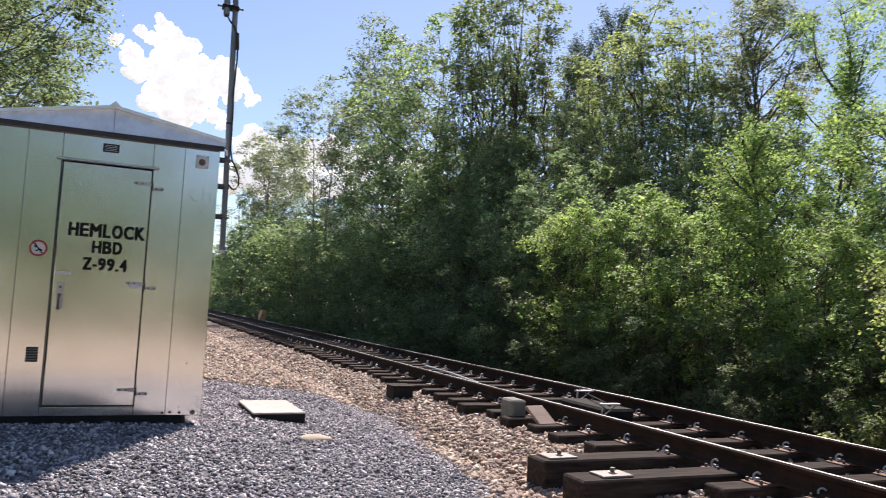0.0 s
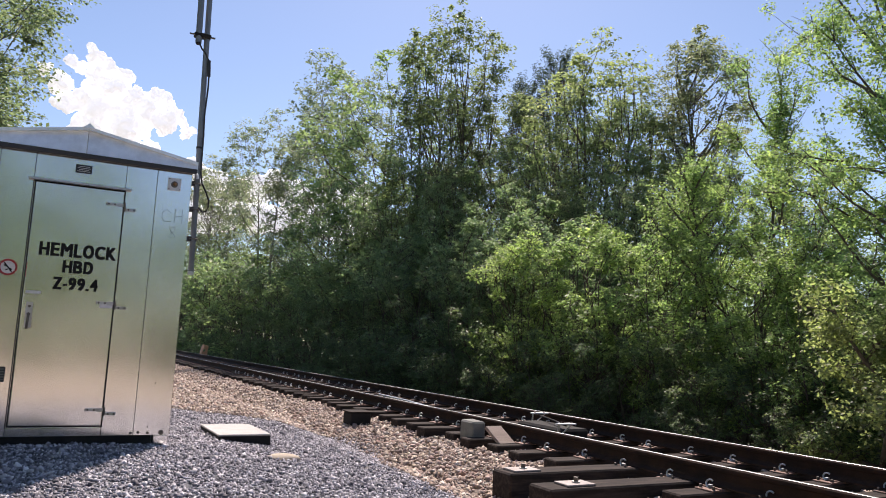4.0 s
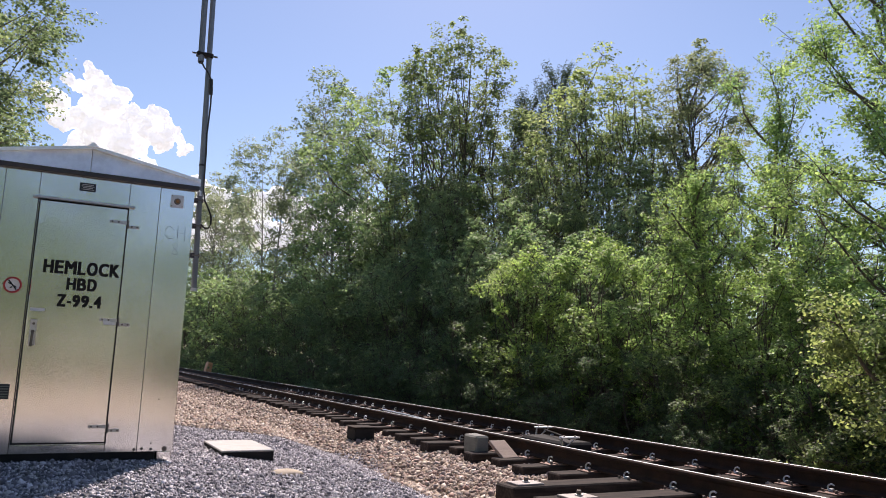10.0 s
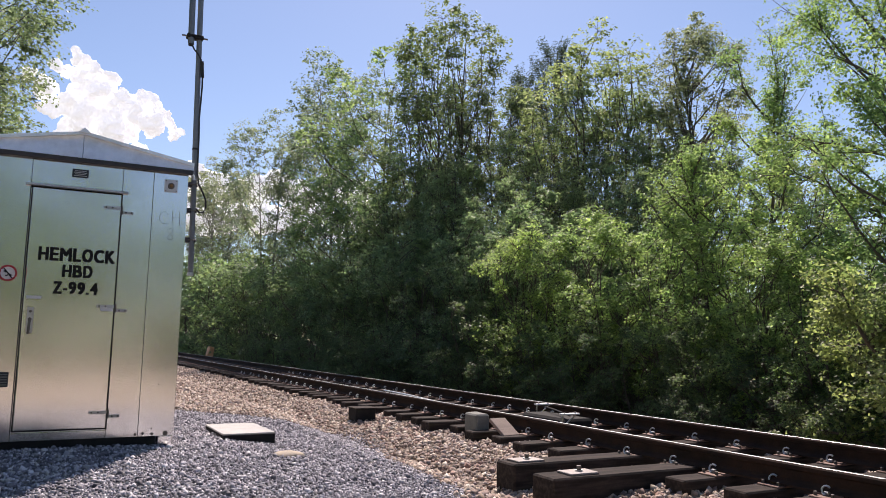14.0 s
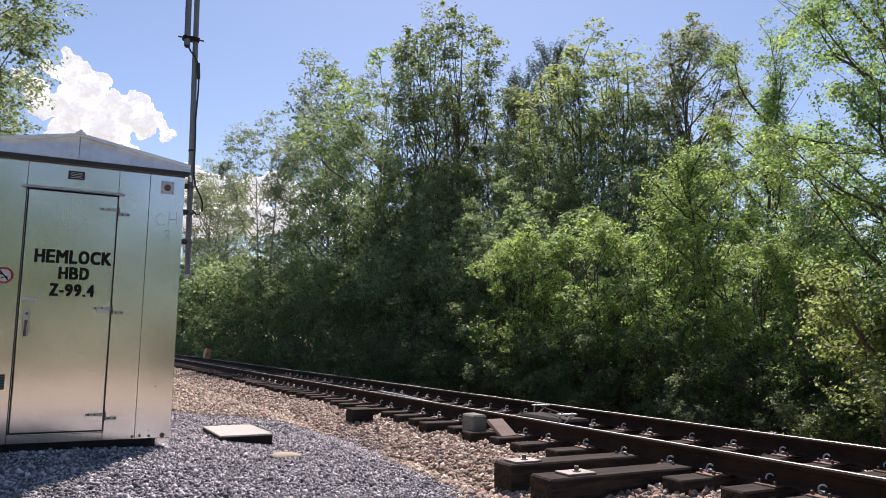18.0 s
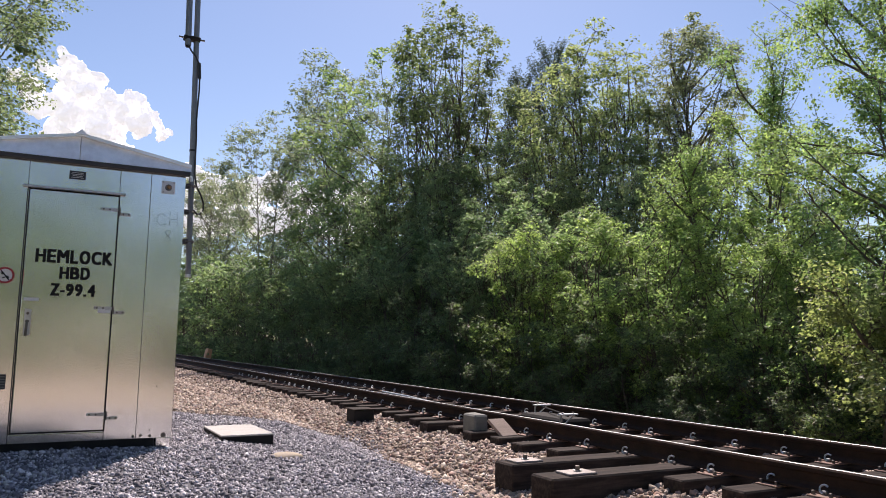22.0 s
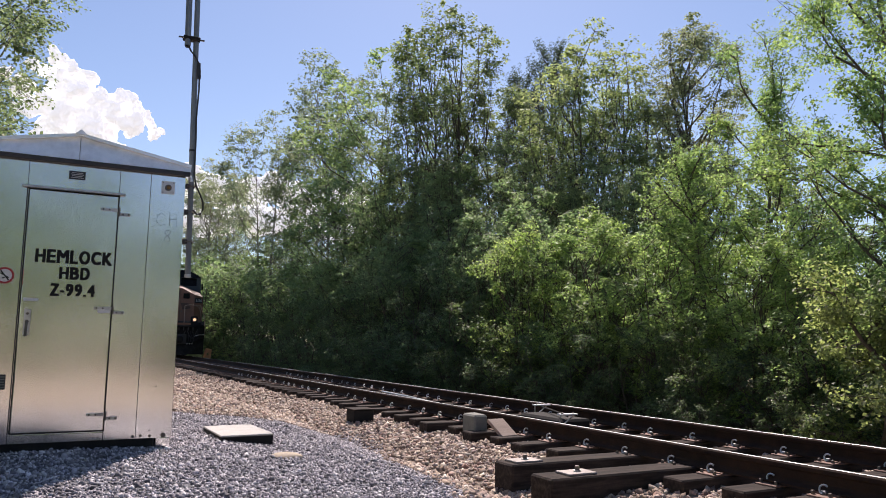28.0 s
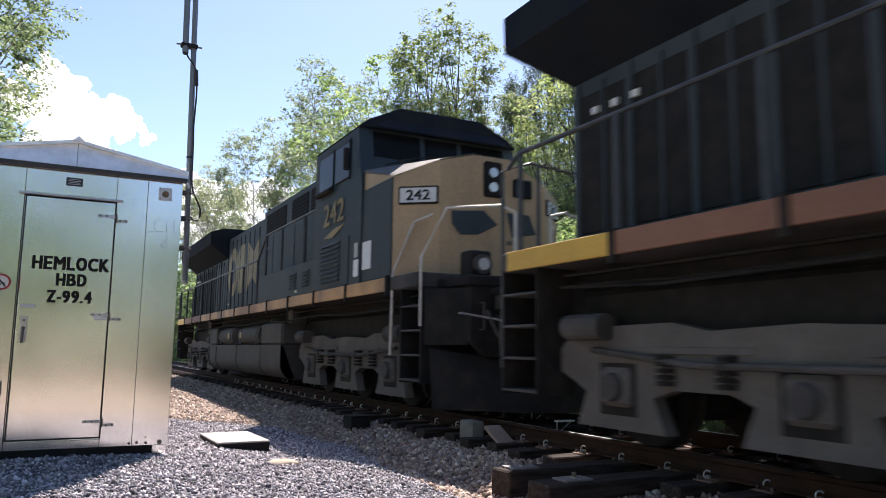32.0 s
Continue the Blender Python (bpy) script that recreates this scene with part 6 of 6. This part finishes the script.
    for y0, y1 in ((5.5, 7.0), (7.2, 8.5), (9.0, 10.9)):
        gr = part("intake_grille", boxed((-1.056, y0, 3.85), (-1.03, y1, 4.4), 0.01), BLACK_STEEL, lo)
        for k in range(6):
            part("grille_bar", boxed((-1.066, y0 + 0.03, 3.9 + k * 0.085), (-1.05, y1 - 0.03, 3.925 + k * 0.085)), ROOF_NAVY, gr)
    for k in range(6):
        a = 5.3 + k * 0.97
        dd = part("hood_door", boxed((-1.056, a, 2.0 if a > 9.6 else 2.66), (-1.03, a + 0.93, 3.75), 0.006), NAVY, lo)
        part("door_latch", boxed((-1.07, a + 0.05, 3.1), (-1.05, a + 0.1, 3.2), 0.004), DARK_BOLT, dd)
    part("engine_hood", hull(bmesh.new(), [(s * x, y, z) for s in (-1, 1) for x, z in ((0.98, 1.96), (0.98, 4.4), (0.93, 4.42)) for y in (11.2, 16.0)]), NAVY, lo)
    for k in range(8):
        a = 11.28 + k * 0.585
        dd = part("hood_door", boxed((-0.998, a, 2.02), (-0.972, a + 0.56, 4.22), 0.006), NAVY, lo)
        part("door_latch", boxed((-1.012, a + 0.04, 3.0), (-0.992, a + 0.08, 3.12), 0.004), DARK_BOLT, dd)
    part("exhaust_stack", boxed((-0.3, 12.6, 4.4), (0.3, 13.5, 4.7), 0.05), BLACK_STEEL, lo)
    part("lift_lug", pipe(bmesh.new(), [(-0.9, 11.0, 4.52), (-0.95, 11.0, 4.62), (-0.95, 11.15, 4.64), (-0.9, 11.18, 4.5)], 0.03), BLACK_STEEL, lo)
    for y, z in ((6.3, 2.02), (15.0, 2.2), (15.25, 2.2), (10.6, 3.45)):
        part("notice", boxed((-1.512 if y < 9 else -1.07, y, z), (-1.49 if y < 9 else -0.99, y + 0.16, z + 0.06)), PALE_LINE, lo, "small pale notice")
    # plain painted logo shapes on the hood doors
    def mark(outline):
        bm = bmesh.new()
        prism(bm, outline, "x", -1.006, -0.9995)
        part("logo_shape", bm, GOLD, lo, "plain gold painted logo shape")

    def arc(cy, cz, ry, rz, a0, a1, n=14):
        return [(cy + ry * math.cos(radians(a0 + (a1 - a0) * k / n)), cz + rz * math.sin(radians(a0 + (a1 - a0) * k / n))) for k in range(n + 1)]

    ring = [arc(15.15, 3.25, 0.7, 0.76, 18 * k, 18 * k + 18, 2) + arc(15.15, 3.25, 0.27, 0.4, 18 * k + 18, 18 * k, 2) for k in range(20)]
    bm = bmesh.new()
    for piece in ring:
        prism(bm, piece, "x", -1.006, -0.9995)
    part("logo_shape", bm, GOLD, lo, "plain gold painted logo shape")
    mark([(14.35, 2.52), (13.5, 2.52), (13.35, 2.75), (13.55, 3.98), (14.25, 3.98), (14.5, 3.75)])
    mark([(13.2, 2.52), (12.55, 2.9), (11.8, 2.52), (11.8, 3.98), (12.45, 3.6), (13.2, 3.98)])
    for k in range(9):
        y = 11.27 + k * 0.585
        part("door_joint", boxed((-1.0095, y - 0.014, 2.0), (-0.99, y + 0.014, 4.24)), ROOF_NAVY, lo)
    # radiator wings at the tail
    bm = bmesh.new()
    hull(bm, [(s * x, y, z) for s in (-1, 1) for x, z in ((1.0, 3.78), (1.0, 1.96)) for y in (16.0, 22.05)])
    part("radiator_hood", bm, NAVY, lo)
    bm = bmesh.new()
    hull(bm, [(s * x, y, z) for s in (-1, 1) for x, z, y1 in ((0.99, 3.76, 22.05), (1.54, 4.24, 22.62), (1.54, 4.68, 22.64), (1.2, 4.76, 22.64)) for y in (16.0 + (0.35 if x > 1.3 else 0.0), y1)])
    rw = part("radiator_wing", bm, ROOF_NAVY, lo, "overhanging dark radiator housing")
    for k in range(7):
        part("radiator_screen", boxed((-1.013, 16.25 + k * 0.82, 2.1), (-0.997, 17.0 + k * 0.82, 3.6), 0.01), BLACK_STEEL if k > 1 else NAVY, lo)
        part("radiator_post", boxed((-1.04, 17.0 + k * 0.82, 1.98), (-1.0, 17.08 + k * 0.82, 3.74), 0.008), NAVY, lo)
        part("radiator_post", boxed((-1.03, 16.6 + k * 0.82, 2.0), (-1.0, 16.64 + k * 0.82, 3.7), 0.006), NAVY, lo)
    for k in range(3):
        part("marker", boxed((-1.05, 21.0 + 0.3 * k, 3.35), (-1.01, 21.09 + 0.3 * k, 3.42)), WHITE, lo)
    # fuel tank and reservoirs
    bm = bmesh.new()
    low = [(-1.12 - 0.3 * math.cos(radians(9 * k)), 0.55 - 0.35 * math.sin(radians(9 * k))) for k in range(11)]
    prism(bm, [(-1.42, 0.95)] + low + [(-q, r) for q, r in reversed(low)] + [(1.42, 0.95)], "y", 7.65, 16.2)
    tank = part("fuel_tank", bm, TANK_GREY, lo, "grimy grey round-bottomed fuel tank")
    for y0, y1 in ((7.65, 9.5), (15.05, 16.2)):
        part("tank_end", boxed((-1.42, y0, 0.952), (1.42, y1, 1.46), 0.05), TANK_GREY, tank)
    for y in (7.67, 9.5, 12.2, 15.05, 16.17):
        bm = bmesh.new()
        prism(bm, [(-1.43, 0.94)] + [(q * 1.007 - 0.004, r - 0.006) for q, r in low] + [(-1.1, 0.25), (-1.38, 0.94)], "y", y - 0.02, y + 0.02)
        part("weld_seam", bm, GRIME, tank)
    for y, z, r in ((9.62, 1.05, 0.07), (12.22, 1.0, 0.09), (14.98, 1.03, 0.06), (8.6, 1.5, 0.05)):
        part("valve", rod(bmesh.new(), (-1.15, y, z), (-1.42, y, z), r, r * 0.7, 10), GRIME, tank)
    for x, z, sag in ((-1.33, 1.64, 0.0), (-1.2, 1.56, 0.02), (-1.38, 1.52, 0.03)):
        part("air_pipe", pipe(bmesh.new(), [(x, 0.8 + 1.4 * k, z - sag * (k % 3)) for k in range(16)], 0.016), BLACK_STEEL, lo)
    for y0, w, z0 in ((7.1, 0.3, 1.42), (16.5, 0.4, 1.3)):
        part("junction_box", boxed((-1.36, y0, z0), (-1.0, y0 + w, 1.72), 0.03), GRIME, lo)
    for s in (-1, 1):
        for y0, y1, mark_y in ((9.75, 12.15, 11.62), (12.8, 14.82, 13.2)):
            bm = rod(bmesh.new(), (s * 1.15, y0 + 0.06, 1.2), (s * 1.15, y1 - 0.06, 1.2), 0.27, None, 28)
            rod(bm, (s * 1.15, y0 + 0.065, 1.2), (s * 1.15, y0, 1.2), 0.26, 0.16, 28)
            rod(bm, (s * 1.15, y1 - 0.065, 1.2), (s * 1.15, y1, 1.2), 0.26, 0.16, 28)
            rs = part("air_reservoir", bm, TANK_GREY, lo, "cylindrical air reservoir")
            for c in (y0 + 0.3, y1 - 0.3):
                part("strap", rod(bmesh.new(), (s * 1.15, c - 0.03, 1.2), (s * 1.15, c + 0.03, 1.2), 0.28, None, 24), GRIME, rs)
                part("drain_cock", rod(bmesh.new(), (s * 1.36, c, 1.02), (s * 1.42, c, 0.97), 0.035, 0.02, 8), DARK_BOLT, rs)
            part("tag", boxed((s * 1.425 - 0.01, mark_y, 1.13), (s * 1.425 + 0.01, mark_y + 0.17, 1.3)), NOSE_TAN, rs, "small faded yellow tag")
    build_truck(lo, 4.1, wheelsets)
    build_truck(lo, 19.2, wheelsets)
    # steps
    for s in (-1, 1):
        for y0 in (0.45, 22.1):
            st = part("step_well", boxed((s * 1.25 - 0.24, y0 + 0.62, 0.42), (s * 1.25 + 0.24, y0 + 0.66, 1.75), 0.005), BLACK_STEEL, lo)
            part("step_side", boxed((s * 1.25 - 0.24, y0 - 0.03, 0.42), (s * 1.25 + 0.24, y0, 1.75), 0.005), BLACK_STEEL, st)
            for k in range(4):
                part("step", boxed((s * 1.28 - 0.22, y0, 0.45 + k * 0.34), (s * 1.28 + 0.22, y0 + 0.62, 0.48 + k * 0.34), 0.006), TANK_GREY, st, "worn bright step edge")
    # rails: along the deck, round the nose, at the tail
    for s in (-1, 1):
        x = s * 1.5
        handrail(lo, [(x, 5.12, 3.58), (x, 9.0, 3.58), (x, 9.78, 3.05), (x, 22.4, 3.03), (x, 22.6, 2.9)], [(x, 5.9, 2.6, 3.58), (x, 7.6, 2.6, 3.58), (x, 9.0, 2.6, 3.58)] + [(x, 9.8 + 1.57 * k, 1.95, 3.05) for k in range(9)], rail_mat, 0.025)
        handrail(lo, [(x, 1.42, 0.8), (x * 0.995, 1.4, 2.0), (x * 0.86, 1.12, 2.75), (x * 0.72, 0.93, 2.86)], [], front_mat)
        handrail(lo, [(x, 0.42, 1.2), (x, 0.42, 2.15), (s * 1.2, 0.25, 2.83), (s * 0.55, -0.1, 2.87), (s * 0.3, -0.1, 2.8)], [(s * 0.3, -0.1, 1.85, 2.8)], front_mat)
        handrail(lo, [(x, 22.72, 0.7), (x, 22.72, 2.9), (s * 1.1, 22.75, 3.05), (s * 0.4, 22.75, 3.0)], [(s * 1.0, 22.74, 1.95, 3.05), (s * 0.4, 22.74, 1.95, 3.0)], rail_mat)
    part("rear_lamp", rod(bmesh.new(), (0.0, 22.06, 3.5), (0.0, 22.1, 3.5), 0.1, None, 16), LAMP_OFF, lo)
    tagged(lo, label, "locomotive", "locomotives of the train")
    return lo, wheelsets


LEAD, LEAD_WHEELS = build_locomotive("5296", NOSE_BROWN, True, "grimy dark blue leading locomotive, faded orange nose, headlights lit", False)
SECOND, SECOND_WHEELS = build_locomotive("242", NOSE_TAN, False, "dark blue second locomotive with a tan nose, coupled behind", True)


# ---- loose stone ----
def build_stones():
    rng = np.random.default_rng(5)
    pad = scatter(rng, 64000, -7.2, -2.0, 3.4, 11.0, lambda x, y: x < pad_edge(y) + rng.normal() * 0.06 and not (x < SX1 - 0.02 and y > SY0 + 0.1), 0.004)
    stones("pad_gravel", pad, rng.uniform(0.0075, 0.017, len(pad)), PAD_STONE, "fine crushed grey gravel of the pad", 1, True)
    near = scatter(rng, 27000, -4.9, -0.9, 3.5, 15.0, lambda x, y: x > pad_edge(y) - 0.1 + rng.normal() * 0.08, 0.006)
    stones("ballast", near, 0.011 + 0.025 * rng.random(len(near)) ** 2, BALLAST_STONE, "tan and pinkish crushed ballast stones", 2)
    far = scatter(rng, 15000, -5.4, -0.9, 15.0, 36.0, lambda x, y: True, 0.006)
    stones("ballast", far, rng.uniform(0.02, 0.038, len(far)), BALLAST_STONE, "tan and pinkish crushed ballast stones", 3)
    mid = scatter(rng, 9000, -0.64, 2.0, 2.0, 24.0, lambda x, y: not 0.66 < x < 0.85, 0.0)
    stones("ballast", mid, rng.uniform(0.018, 0.034, len(mid)), BALLAST_STONE, "crushed ballast stones between the rails", 4)
    few = scatter(rng, 1500, -6.5, -3.0, 3.2, 10.5, lambda x, y: x < pad_edge(y) and not (x < SX1 and y > SY0), 0.008)
    stones("pad_gravel", few, rng.uniform(0.015, 0.022, len(few)), PAD_STONE, "larger grey stones lying on the pad", 5)


build_stones()


def train_y(t):
    """How far along the track the leading lamps stand at a time; beyond the bend of the clip it runs on evenly."""
    ts = [0.0, 28.0, 28.6, 29.0, 29.3, 29.9, 30.2, 30.5, 30.8, 31.1, 31.5, 32.0]
    ys = [519.6, 43.6, 33.6, 27.0, 22.5, 13.6, 9.3, 5.12, 1.0, -3.1, -8.75, -15.8]
    return float(np.interp(t, ts, ys))


def motions():
    rows = [0.0, 8.0, 16.0, 24.0, 27.0, 28.0, 28.6, 29.0, 29.3, 29.9, 30.2, 30.5, 30.8, 31.1, 31.5, 32.0]
    walk(LEAD, [(t, pose(0, train_y(t), 0)) for t in rows])
    walk(SECOND, [(t, pose(0, train_y(t) + 24.4, 0)) for t in rows])
    # wheels roll with the train from just before it comes into view
    times = [0.0] + [26.5 + 0.05 * k for k in range(111)]
    for w, y in LEAD_WHEELS + SECOND_WHEELS:
        turn = [-math.degrees((train_y(26.5) - train_y(max(t, 26.5))) / 0.54) for t in times]
        walk(w, [(t, pose(0, y, 0.54) @ Matrix.Rotation(-radians(a), 4, "X")) for t, a in zip(times, turn)])
    ways = [(t, pose(CLOUD_AT[0] - 41 * t / 32, CLOUD_AT[1], CLOUD_AT[2], 16, 0, CLOUD_YAW)) for t in (0.0, 16.0, 32.0)]
    walk(main_cloud, ways)
    # wind in the young trees
    rng = random.Random(9)
    steps = [0.0] + [0.8 * k for k in range(1, 40)] + [32.0]
    for lb, p0, much in STIRRED:
        ph, sp = rng.uniform(0, 6.28), rng.uniform(1.1, 1.9)
        walk(lb, [(t, pose(*p0, much * (math.sin(t * sp + ph) + 0.6 * math.sin(t * 0.43 + p0[2])), much * math.sin(t * sp * 0.83 + ph * 2), 0)) for t in steps])
    for tree, x, y, turn, much in SWAYING:
        z = ground_z(x, y) - 0.03
        walk(tree, [(t, pose(x, y, z, much * math.sin(t * 1.3), much * math.sin(t * 1.05 + 1), turn)) for t in steps])


motions()
